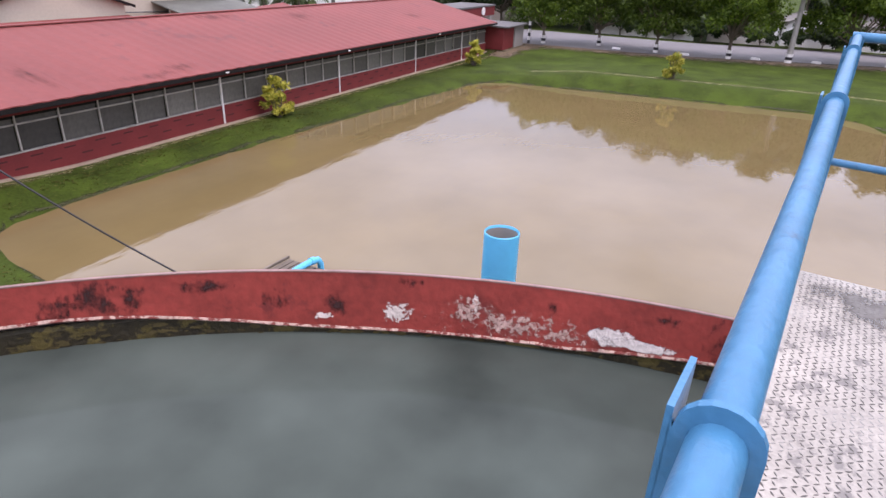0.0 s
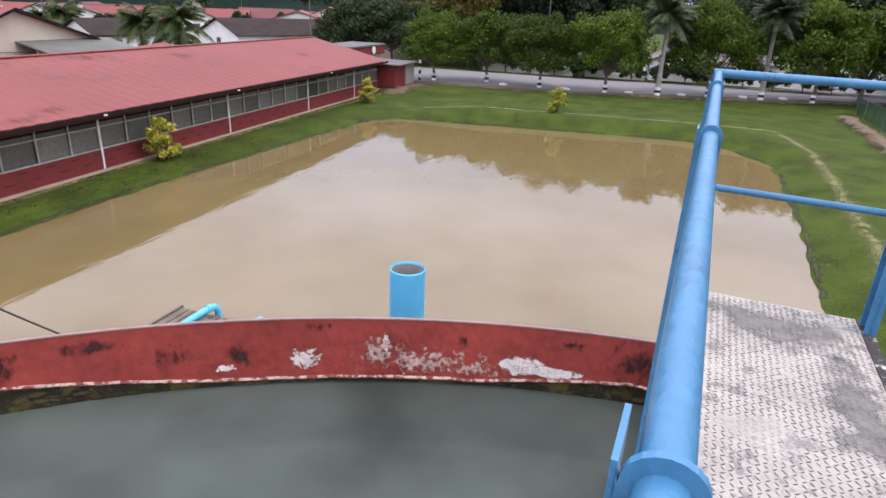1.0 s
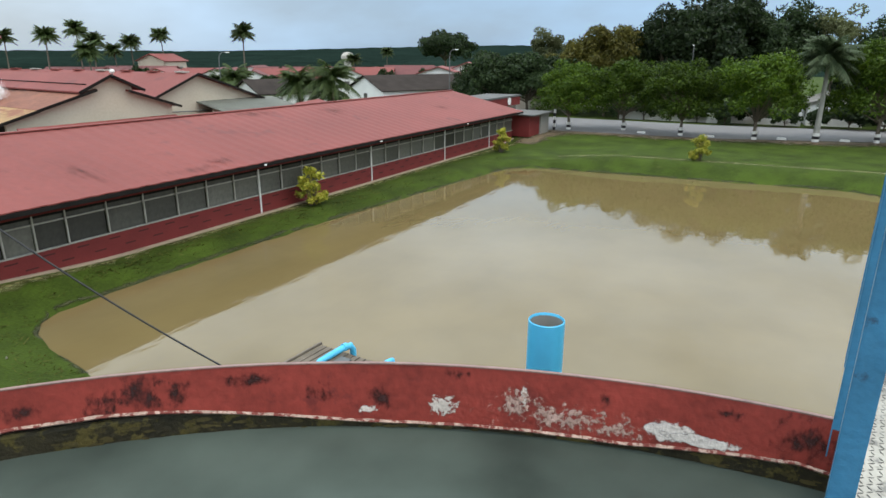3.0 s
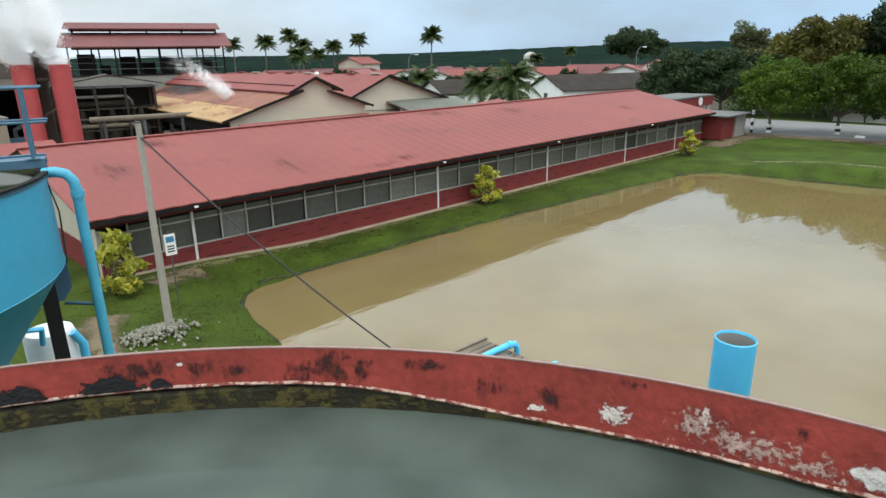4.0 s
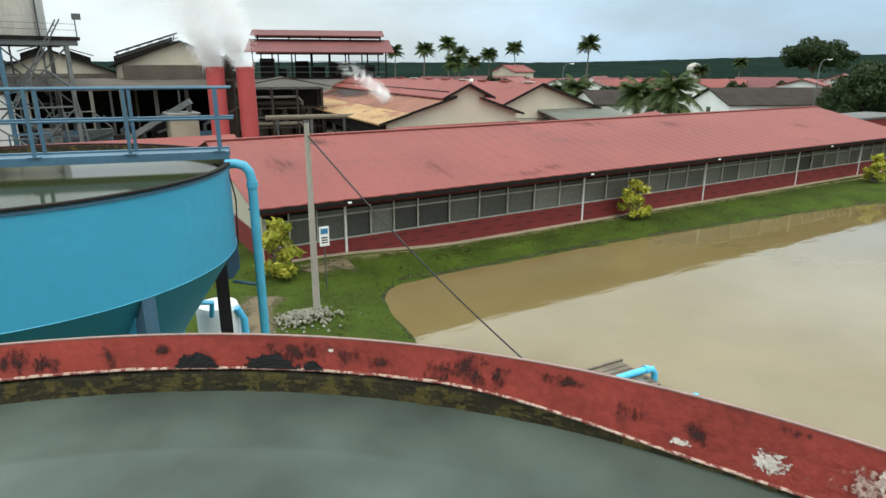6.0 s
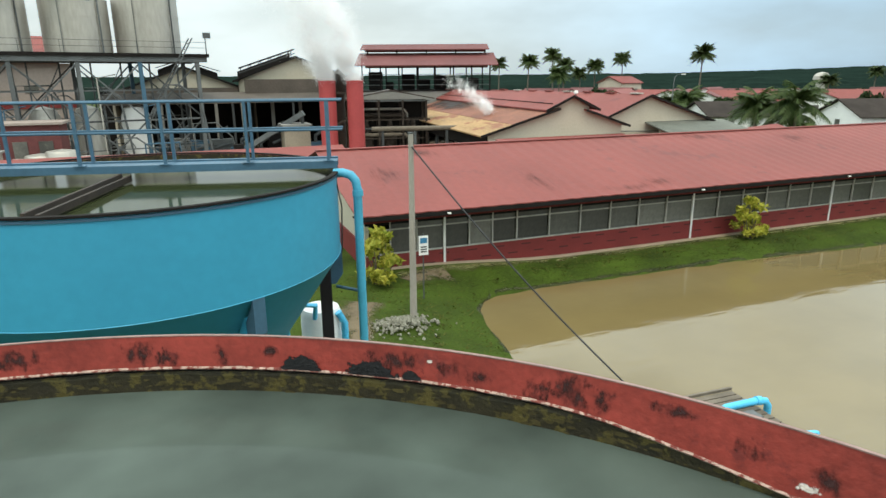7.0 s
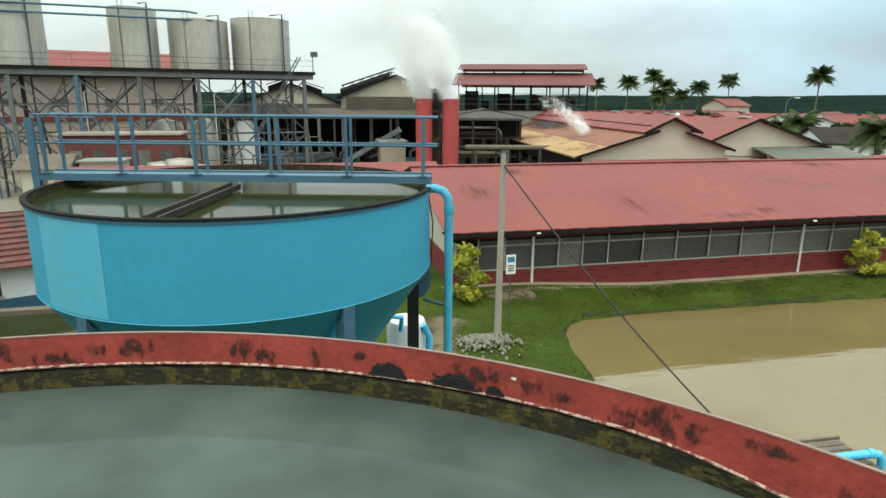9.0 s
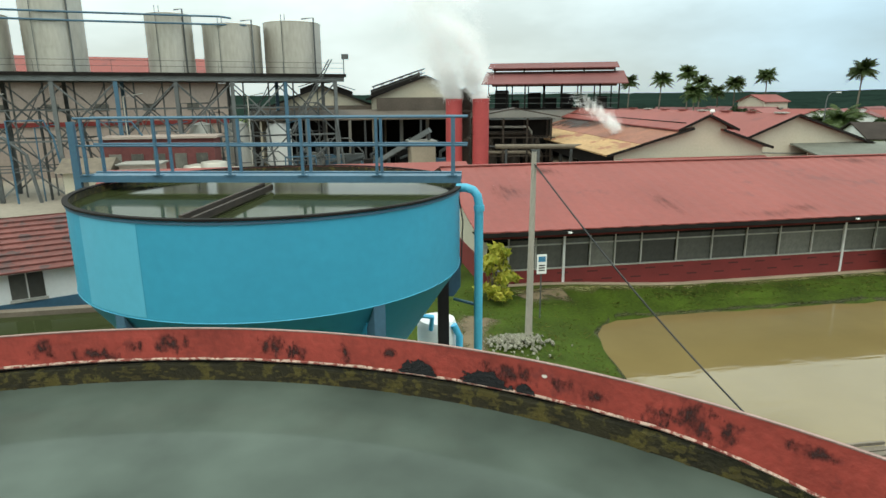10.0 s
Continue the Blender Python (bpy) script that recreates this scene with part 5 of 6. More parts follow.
# ---- factory sheds ----
def gable_shed(name, label, at, w, d, h, ridge, roofm, wallm, monitor=0.0, front_open=0.0):
    """A shed whose ridge runs along local y; gable end at y = 0, w wide, d deep."""
    sh = thing(name, label, "building", at=at)
    Mesh().prism([(-w / 2, front_open), (w / 2, front_open), (w / 2, h), (0, ridge - 0.05), (-w / 2, h)], "y", 0, 0.25).put("gable_wall", wallm, sh)
    for s in (-1, 1):
        Mesh().box(s * w / 2 - 0.12, 0.3, 0, s * w / 2 + 0.12, d, h - 0.15).put("side_wall", wallm, sh)
    sl = (ridge - h) / (w / 2)
    for s in (-1, 1):
        Mesh().prism([(s * (w / 2 + 0.7), h - 0.7 * sl), (0, ridge), (0, ridge + 0.14), (s * (w / 2 + 0.7), h - 0.7 * sl + 0.14)], "y", -0.5, d).put("roof_slope", roofm, sh)
    for s in (-1, 1):
        Mesh().bar((s * (w / 2 + 0.72), -0.52, h - 0.72 * sl + 0.05), (0, -0.52, ridge + 0.05), 0.06, 0.22).put("barge_board", DARK, sh)
    if monitor:
        mw_ = w * 0.2
        Mesh().prism([(-mw_, ridge - sl * mw_), (mw_, ridge - sl * mw_), (mw_, ridge + monitor - 0.3), (0, ridge + monitor + 0.3), (-mw_, ridge + monitor - 0.3)], "y", 0.02, 0.3).put("monitor_gable", wallm, sh)
        for s in (-1, 1):
            Mesh().prism([(s * (mw_ + 0.9), ridge + monitor - 0.75), (0, ridge + monitor + 0.35), (0, ridge + monitor + 0.5), (s * (mw_ + 0.9), ridge + monitor - 0.6)], "y", -0.4, d).put("monitor_roof", roofm, sh)
            Mesh().bar((s * (mw_ + 0.92), -0.42, ridge + monitor - 0.7), (0, -0.42, ridge + monitor + 0.4), 0.06, 0.2).put("barge_board", DARK, sh)
    return sh


g1 = thing("process_shed", "beige-walled process shed with rust-faded red roof", "building", at=pose(30.04, 45.7, 0, rz=-6.6))
Mesh().prism([(-7.4, 0), (4.9, 0), (4.9, 4.95), (1.7, 5.95), (1.7, 6.45), (0, 7.25), (-1.7, 6.45), (-1.7, 6.15), (-7.4, 4.35)], "y", 0, 0.25).put("gable_wall", BEIGE, g1)
# left side is open: its shade is put in as a near-black wall
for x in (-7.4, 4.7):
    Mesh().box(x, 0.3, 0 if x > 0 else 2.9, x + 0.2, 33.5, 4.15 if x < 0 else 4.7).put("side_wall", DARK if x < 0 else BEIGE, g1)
for k in range(9):
    Mesh().box(-7.45, 0.4 + k * 4.1, 0, -7.25, 0.6 + k * 4.1, 2.9).put("side_post", GALV, g1)
YELLOWED = mat("yellowed_roof_sheet", (0.34, 0.20, 0.09), 0.8, 0.4, 0.35, 4, 0.1, stain=(0.23, 0.085, 0.045), stain_at=0.55, stretch=(1, 0.35, 1))
SOOT = soften(mat("soot", (0.030, 0.020, 0.018), 0.9, 0.3, 1, 8, 0.1), 0.0, 0.9, 0.9, 0.5)


def slope_z(x):
    return 4.16 + (x + 8.25) * (6.26 - 4.16) / 7.05


for x0, z0, x1, z1, mt, nm, dp in ((-8.25, slope_z(-8.25), -5.35, slope_z(-5.35), YELLOWED, "lower_roof_sheet", 33.8), (-5.5, slope_z(-5.5) + 0.03, -1.2, 6.29, ROOFRUST, "roof_slope", 33.8), (5.5, 4.7, 1.2, 6.14, ROOF, "roof_slope", 33.8),
                                   (-2.5, 6.12, 0, 7.3, ROOF, "monitor_roof", 43.7), (2.5, 6.12, 0, 7.3, ROOF, "monitor_roof", 43.7)):
    Mesh().prism([(x0, z0), (x1, z1), (x1, z1 + 0.12), (x0, z0 + 0.12)], "y", -0.5, dp).put(nm, mt, g1)
    Mesh().bar((x0, -0.53, z0 + 0.03), (x1, -0.53, z1 + 0.03), 0.06, 0.2).put("barge_board", DARK, g1)
for cx_, cy_, wx, wy in ((-3.0, 26, 2.6, 12), (-2.0, 12, 1.0, 9), (-6.5, 31, 2.0, 4)):
    so = Mesh()
    for j in range(9):
        for i in range(9):
            pu, pv = 0.3 * i - 1.2, 0.3 * j - 1.2
            x = max(-8.2, min(-1.3, cx_ + pu * wx))
            so.v.append((x, max(-0.4, min(33.7, cy_ + pv * wy)), slope_z(x) + 0.17))
            so.uv.append((pu, pv))
    so.f = [(9 * j + i, 9 * j + i + 1, 9 * j + i + 10, 9 * j + i + 9) for j in range(8) for i in range(8)]
    so.put("soot_mark", SOOT, g1, "soot blown over the roof sheets")
for k in range(23):
    Mesh().box(-1.75, 1 + k * 1.9, 5.95, -1.6, 1.15 + k * 1.9, 6.5).put("monitor_stud", DARK, g1)
# near-black sheet stands in for the shade below the raised roof
Mesh().box(-1.60, 0.3, 5.8, -1.55, 43, 6.75).put("monitor_void", DARK, g1, "near-black sheet in place of the shaded gap under the raised roof")
ll = thing("gable_lamp", "small white lamp on the gable peak", "lamp")
Mesh().tube([(30.04, 45.1, 7.3), (30.04, 45.1, 7.5)], 0.04, 8).put("stem", GALV, ll)
Mesh().lathe([(0.001, 7.8), (0.14, 7.78), (0.2, 7.62), (0.14, 7.5), (0.001, 7.48)], (30.04, 45.1), 14).put("globe", WHITE, ll, smooth=True)
g2 = thing("process_shed", "beige-walled shed with red roof", "building", at=pose(39.17, 47, 0, rz=-0.9))
Mesh().prism([(-4.4, 0), (7.0, 0), (7.0, 4.9), (0, 7.1), (-4.4, 5.4)], "y", 0, 0.25).put("gable_wall", BEIGE, g2)
Mesh().box(6.8, 0.3, 0, 7.0, 33, 4.8).put("side_wall", BEIGE, g2)
for x0, z0 in ((-4.6, 5.35), (7.67, 4.65)):
    Mesh().prism([(x0, z0), (0, 7.18), (0, 7.3), (x0, z0 + 0.12)], "y", -0.5, 33.5).put("roof_slope", ROOF, g2)
    Mesh().bar((x0, -0.53, z0 + 0.04), (0, -0.53, 7.22), 0.06, 0.2).put("barge_board", DARK, g2)
for k in range(8):
    Mesh().box(-0.25, 1 + 4 * k, 7.31, 0.25, 2.4 + 4 * k, 7.42).put("ridge_vent", FRAMEW if k % 3 == 0 else ROOF, g2)
Mesh().tube([(5.6, -0.2, 4.8), (5.6, -0.3, 4.2), (3.2, -0.3, 3.9), (-3.0, -0.3, 4.1)], 0.05, 8).put("wall_pipe", GALV, g2)
lean = thing("lean_to", "grey lean-to roof on posts against the shed", "building")
LEANM = mat("mossy_grey_sheet", (0.11, 0.115, 0.095), 0.85, 0.3, 0.6, 6, 0.1)
LEANX0, LEANX1 = 38.9, 48.3
Mesh().prism([(46.9, 4.72), (43.6, 4.02), (43.6, 4.12), (46.9, 4.84)], "x", LEANX0, LEANX1).put("roof", LEANM, lean)
Mesh().box(LEANX0 + 0.6, 45.4, 0, LEANX1 - 0.3, 45.6, 4.2).put("wall", BEIGE, lean)
for k in range(4):
    Mesh().box(LEANX0 + 2.6 + 1.7 * k, 45.34, 2.7, LEANX0 + 3.5 + 1.7 * k, 45.45, 3.6).put("window", GLASSY, lean)
for x in (LEANX0 + 0.3, 43, LEANX1 - 0.4):
    Mesh().box(x, 43.8, 0, x + 0.15, 43.95, 4.05).put("post", WHITE, lean)
lw = thing("low_roof", "low dark red sheet roof behind the shed ridge", "building")
Mesh().prism([(42.9, 3.42), (44.9, 4.0), (44.9, 4.1), (42.9, 3.52)], "x", 22.5, 35).put("roof", ROOF, lw)
for x in (22.7, 29, 34.6):
    Mesh().box(x, 43.3, 0, x + 0.2, 43.5, 3.5).put("post", GREYWALL, lw)
# tall open-sided press house
bh = thing("press_house", "tall open-sided factory house with two-tier red roof", "building", at=pose(22.2, 85.2, 0, rz=-20.5))
Mesh().box(0, 0, 4.5, 17.6, 0.3, 7.2).put("wall_panel", GREYWALL, bh, "stained grey wall panel")
# the open house's inner shade is put in as this near-black wall
Mesh().box(0.42, 9.0, 0, 17.18, 9.3, 7.18).put("inner_wall", DARK, bh, "near-black inner wall in place of the unlit interior")
for k in range(8):
    Mesh().box(k * 2.5 - 0.02, 0.02, 0, k * 2.5 + 0.2, 0.28, 4.48).put("column", GALV, bh)
Mesh().box(0.1, 0.32, 0, 0.4, 14, 7.2).put("side_wall", GREYWALL, bh)
Mesh().box(17.2, 0.32, 0, 17.5, 14, 7.2).put("side_wall", GREYWALL, bh)
Mesh().box(0, -0.1, 7.2, 17.6, 14, 7.3).put("upper_floor", DARK, bh)
for k in range(8):
    Mesh().box(k * 2.5, -0.05, 7.3, k * 2.5 + 0.18, 0.15, 10.6).put("column", DARK, bh)
    Mesh().box(k * 2.5, 12, 7.3, k * 2.5 + 0.18, 12.2, 10.6).put("column", DARK, bh)
for z in (8.0, 8.7, 9.4):
    Mesh().box(0, -0.02, z, 17.6, 0.04, z + 0.07).put("girt", GALV, bh)
rr_ = random.Random(2)
for k in range(7):
    x = 0.6 + k * 2.4
    Mesh().box(x, 4, 7.3, x + rr_.uniform(1, 1.9), 6, 7.3 + rr_.uniform(1.0, 2.6)).put("machine", DARK, bh)
Mesh().prism([(-1.4, 10.5), (5.2, 12.3), (5.2, 12.42), (-1.4, 10.62)], "x", -0.8, 18.6).put("lower_roof", ROOFDARK, bh)
Mesh().prism([(14.4, 10.5), (8.8, 12.3), (8.8, 12.42), (14.4, 10.62)], "x", -0.8, 18.6).put("lower_roof", ROOFDARK, bh)
Mesh().prism([(3.4, 12.75), (7.0, 13.6), (10.6, 12.75), (10.6, 12.87), (7.0, 13.72), (3.4, 12.87)], "x", -0.4, 17.8).put("monitor_roof", ROOFDARK, bh)
for k in range(5):
    Mesh().box(0.4 + 4.2 * k, 4.6, 12.1, 0.6 + 4.2 * k, 4.8, 13.0).put("monitor_post", DARK, bh)
# exhaust stacks
for x, y in ((12.0, 58.9), (14.45, 58.2)):
    sk = thing("exhaust_stack", "round red-painted exhaust stack with rolled rim", "chimney", "exhaust stacks")
    Mesh().lathe([(0.78, 0), (0.78, 8.72), (0.66, 8.74), (0.66, 8.3), (0.001, 8.3)], (x, y), 28).put("shaft", STACK, sk, smooth=True)
    shaft_ = sk.children[0]
    Mesh().lathe([(0.782, 8.55), (0.81, 8.55), (0.81, 8.70), (0.782, 8.70)], (x, y), 28).put("collar", STACK, shaft_, smooth=True)
SHEDSOOT = mat("sooty_roof_sheet", (0.050, 0.038, 0.032), 0.9, 0.4, 0.6, 6, 0.1)
cyc = thing("cyclone", "sooty steel cyclone between the exhaust stacks", "machine")
Mesh().lathe([(0.5, 0), (0.5, 7.2), (0.75, 8.0), (0.72, 9.0), (0.35, 9.5), (0.001, 9.9)], (13.4, 60.2), 20).put("shell", RUSTY, cyc, smooth=True)
Mesh().bar((12.6, 58.7, 7.6), (13.9, 58.4, 7.6), 0.2).put("bracket", RUSTY, cyc)
Mesh().bar((12.6, 58.7, 4.6), (13.9, 58.4, 5.4), 0.15).put("brace", RUSTY, cyc)
rk = thing("pipe_rack", "sooty pipe rack with ducts in front of the press house", "pipe rack", at=pose(16.4, 66.5, 0, rz=-12))
for x in (0.0, 2.6, 5.2, 7.8):
    for y in (0.0, 3.0):
        Mesh().box(x - 0.1, y - 0.1, 0, x + 0.1, y + 0.1, 6.6).put("post", RUSTY, rk)
for z in (2.6, 4.6, 6.6):
    for y in (0.0, 3.0):
        Mesh().box(-0.4, y - 0.08, z - 0.12, 8.2, y + 0.08, z).put("beam", GALV if z > 5 else RUSTY, rk)
for k, (z, r) in enumerate(((2.9, 0.2), (3.5, 0.12), (4.95, 0.25), (5.6, 0.14))):
    Mesh().tube([(-0.6, 0.5 + 0.6 * k, z), (5.5, 0.5 + 0.6 * k, z), (5.9, 0.5 + 0.6 * k, z - 0.5), (5.9, 0.5 + 0.6 * k, 0)], r, 10).put("pipe", (BARK, GALV, RUSTY, FRAMEW)[k], rk, smooth=True)
for k in range(3):
    Mesh().lathe([(0.7, 0), (0.7, 2.6), (0.4, 3.2), (0.2, 4.4), (0.001, 4.4)], (1.3 + 2.6 * k, 1.5), 16).put("drum", RUSTY, rk, smooth=True)
Mesh().prism([(-0.9, 6.7), (3.9, 7.6), (8.7, 6.7), (8.7, 6.82), (3.9, 7.74), (-0.9, 6.82)], "y", -0.4, 3.4).put("roof", SHEDSOOT, rk, "sooty sheet roof")
# near-black sheet added: the shade behind the rack as plain colour
Mesh().box(-0.4, 3.2, 0, 8.2, 3.3, 6.5).put("back_sheet", DARK, rk)
# pipe bridge by the stacks
pbg = thing("pipe_bridge", "rust-brown pipe bridge on posts", "pipe")
Mesh().tube([(15.6, 57, 4.3), (23.5, 55.2, 4.3)], 0.22, 10).put("pipe", BARK, pbg, smooth=True)
for x in (16.5, 19.5, 22.5):
    Mesh().box(x, 56.7 - 0.22 * (x - 16.5), 0, x + 0.2, 56.9 - 0.22 * (x - 16.5), 4.15).put("post", GALV, pbg)

# beige sheds behind the catwalk with dark open bays
s1 = gable_shed("boiler_shed", "beige-gabled boiler shed with dark roof and open front", pose(-0.3, 80, 0), 15.4, 20, 7.4, 10.3, DARKROOF, BEIGE, 0.0, 6.4)
s2 = gable_shed("boiler_shed", "beige-gabled boiler shed with raised dark roof vent", pose(11.2, 71.3, 0, rz=-6), 12, 20, 8.9, 11.2, DARKROOF, BEIGE, 0.0, 7.0)
for sx, bx, by in ((-6, -0.3, 80.0), (-6, 11.2, 71.3)):
    for k in range(5):
        x = bx + sx + 3.0 * k
        cb_ = Mesh().box(x, by - 0.4, 0, x + 0.35, by - 0.05, 6.55)
        tagged(cb_.put("bay_column", GREYWALL), "grey steel column of the open bay", "column", "bay columns")
SOOTYSHEET = mat("sooty_brown_sheet", (0.085, 0.068, 0.055), 0.85, 0.35, 0.5, 6, 0.1)
for x0_, x1_, y_, z_ in ((-8.0, 7.4, 79.7, 8.0), (5.6, 17.0, 70.6, 8.9)):
    fs = Mesh().box(x0_, y_ - 0.3, 6.5, x1_, y_, z_)
    tagged(fs.put("sheet_front", SOOTYSHEET), "sooty brown sheeting below the gable", "wall", kind="structure")
cn = Mesh().prism([(66.8, 6.6), (71.0, 7.5), (71.0, 7.62), (66.8, 6.72)], "x", -8, 15.5)
tagged(cn.put("canopy", SOOTYSHEET), "dark sheet canopy over the boiler bays", "canopy")
for x in (-7.5, -2, 4, 10, 15):
    tagged(Mesh().tube([(x, 67, 0), (x, 67, 6.6)], 0.12, 8).put("canopy_post", GALV), "thin steel post under the canopy", "post", "canopy posts")
# the depth of the bays is darkened by this wall's near-black colour
bk = Mesh().box(-10, 86, 0, 17, 86.3, 7.6)
tagged(bk.put("boiler_back_wall", DARK), "near-black back wall carrying the shade of the boiler bays", "wall", kind="structure")
vent = thing("roof_vent", "dark raised roof vent along the boiler shed's slope", "vent")
for k in range(6):
    x = 5.4 + 1.08 * k
    Mesh().bar((x, 71.4, 9.2 + 0.40 * k), (x, 71.4, 10.1 + 0.38 * k), 0.09).put("upright", DARK, vent)
    if k < 5:
        Mesh().bar((x, 71.4, 9.2 + 0.40 * k), (x + 1.08, 71.4, 10.48 + 0.38 * k), 0.06).put("brace", DARK, vent)
Mesh().bar((5.2, 71.4, 10.05), (11.2, 71.4, 12.05), 0.16).put("top_bar", DARK, vent)
Mesh().bar((5.2, 71.4, 9.55), (11.2, 71.4, 11.6), 0.10).put("middle_bar", GALV, vent)
Mesh().bar((5.0, 71.3, 9.0), (11.4, 71.3, 11.25), 0.3, 0.2).put("base_bar", DARK, vent)
Mesh().prism([(5.2, 9.0), (11.0, 11.2), (11.0, 11.75), (5.2, 9.75)], "y", 73.5, 73.7).put("back_sheet", DARK, vent)
for sx, x0, x1 in ((1, 1.2, 3.4), (-1, -3.0, -0.9)):
    v2 = thing("roof_vent", "black sheet vent hood on the shed roof", "vent")
    za, zb = 10.3 - abs(x0 + 0.3) * 0.376, 10.3 - abs(x1 + 0.3) * 0.376
    Mesh().prism([(x0, za + 0.1), (x1, zb + 0.1), (x1, zb + 0.75), (x0, za + 0.75)], "y", 79.7, 84).put("hood", DARK, v2)
    Mesh().bar((x0 - 0.2, 79.6, za + 0.95), (x1 + 0.3, 79.6, zb + 0.95), 0.5, 0.08).put("cap", DARK, v2)
# boilers, conveyors and stock in the bays
rr_ = random.Random(8)
for i in range(12):
    mc = thing("boiler_plant", "grimy steel boiler plant in the open bay", "machine", "boiler plant")
    x, y = -7 + i * 1.95, 68.5 + rr_.uniform(0, 4)
    wq, hq = rr_.uniform(0.6, 1.3), rr_.uniform(1.2, 3.4)
    Mesh().box(x - wq, y - 0.8, 0, x + wq, y + 0.8, hq).put("casing", rr_.choice((GREYWALL, DARK, GALV, BLUESTEEL)), mc)
    Mesh().tube([(x - wq * 0.6, y - 0.9, hq * 0.7), (x + wq, y - 0.9, hq * 0.9)], 0.16, 8).put("pipe", GALV, mc)
    Mesh().tube([(x, y, hq), (x, y, hq + 0.7), (x + 0.8, y, hq + 1.2)], 0.2, 8).put("duct", GALV, mc)
YELLOW = mat("yellow_machine", (0.40, 0.22, 0.03), 0.6, 0.3, 1, 10, 0.1)
yl = thing("wheel_loader", "small yellow wheel loader parked in the yard", "vehicle")
Mesh().box(3.0, 64.0, 0.7, 5.2, 65.3, 1.7).put("body", YELLOW, yl)
Mesh().box(3.6, 64.1, 1.7, 4.5, 65.2, 2.7).put("cab", DARK, yl)
Mesh().prism([(5.3, 0.2), (6.1, 0.2), (6.3, 1.2), (5.5, 1.0)], "y", 63.8, 65.5).put("bucket", YELLOW, yl)
for x in (3.4, 4.9):
    for y in (63.9, 65.4):
        Mesh().tube([(x, y - 0.15, 0.6), (x, y + 0.15, 0.6)], 0.6, 16).put("wheel", BLACKPAINT, yl, smooth=True)
cvy = thing("conveyor", "sloping grey conveyor chute", "conveyor")
Mesh().bar((5.0, 66, 2.2), (10.5, 64, 5.6), 1.0, 0.5).put("chute", GALV, cvy)
Mesh().bar((10.4, 64.2, 0), (10.4, 64.2, 5.5), 0.3).put("leg", GALV, cvy)
Mesh().bar((5.6, 65.8, 0), (5.6, 65.8, 2.4), 0.3).put("leg", GALV, cvy)
PINKW_ = mat("grimy_cream_wall", (0.30, 0.25, 0.19), 0.85, 0.25, 0.4, 6, 0.1)
ctrl = thing("control_cabin", "beige control cabin beside the stacks", "building")
Mesh().box(8.4, 63, 0, 10.9, 66, 4.4).put("wall", PINKW_, ctrl)
Mesh().box(8.2, 62.8, 4.4, 11.1, 66.2, 4.55).put("roof", GREYWALL, ctrl)

# ---- silo platform ----
PM = Matrix.Translation((1.5, 66.1, 0)) @ Matrix.Rotation(math.atan2(5.8, 28.4), 4, "Z")
sp = thing("silo_platform", "steel lattice platform carrying storage tanks", "platform")
Mesh().box(-42, -0.6, 10.95, 0.6, 6.6, 11.25, PM).put("deck", DARK, sp, "dark deck of the tank platform")
for y in (-0.3, 3, 6.3):
    Mesh().box(-42, y - 0.15, 10.5, 0.4, y + 0.15, 10.95, PM).put("girder", GALV, sp)
for k in range(9):
    x0 = -0.5 - k * 5.0
    for y in (-0.2, 6.2):
        Mesh().box(x0 - 0.17, y - 0.17, 0, x0 + 0.17, y + 0.17, 10.6, PM).put("leg", (GALV, BLUESTEEL, GALV)[k % 3], sp)
    if k < 8:
        for z0, z1 in ((0.4, 5.2), (5.4, 10.4)):
            for y in (-0.2, 6.2):
                Mesh().bar(PM @ Vector((x0, y, z0)), PM @ Vector((x0 - 5.0, y, z1)), 0.13).put("brace", GALV, sp)
                Mesh().bar(PM @ Vector((x0 - 5.0, y, z0)), PM @ Vector((x0, y, z1)), 0.13).put("brace", GALV, sp)
        for y in (-0.2, 6.2):
            Mesh().bar(PM @ Vector((x0, y, 5.3)), PM @ Vector((x0 - 5.0, y, 5.3)), 0.16).put("tie", GALV, sp)
for k in range(16):
    x0 = -1.75 - k * 2.5
    Mesh().box(x0 - 0.07, 2.9, 0, x0 + 0.07, 3.04, 10.5, PM).put("inner_post", GALV, sp)
    if k % 2 == 0:
        Mesh().bar(PM @ Vector((x0, -0.25, 2.7)), PM @ Vector((x0 - 2.5, -0.25, 8.0)), 0.08).put("brace", GALV, sp)
        Mesh().bar(PM @ Vector((x0 - 2.5, 3.0, 5.3)), PM @ Vector((x0, 3.0, 10.2)), 0.08).put("brace", GALV, sp)
for z in (2.7, 8.0):
    for y in (-0.2, 3.0, 6.2):
        Mesh().bar(PM @ Vector((-40.5, y, z)), PM @ Vector((-0.5, y, z)), 0.10).put("tie", GALV, sp)
for k in range(10):
    Mesh().tube([PM @ Vector((-38 + 3.6 * k, -0.5, 0)), PM @ Vector((-38 + 3.6 * k, -0.5, 6.5 + 1.3 * (k % 3))), PM @ Vector((-36.4 + 3.6 * k, 0.4, 6.8 + 1.3 * (k % 3)))], 0.06, 8).put("down_pipe", (BLUESTEEL, GALV, FRAMEW)[k % 3], sp)
for z in (11.8, 12.3):
    Mesh().tube([PM @ Vector((-42, -0.45, z)), PM @ Vector((0.45, -0.45, z))], 0.018, 6).put("guard_rail", GALV, sp)
for k in range(15):
    Mesh().tube([PM @ Vector((0.4 - 3.0 * k, -0.45, 11.25)), PM @ Vector((0.4 - 3.0 * k, -0.45, 12.3))], 0.02, 6).put("guard_post", GALV, sp)
lad = Mesh()
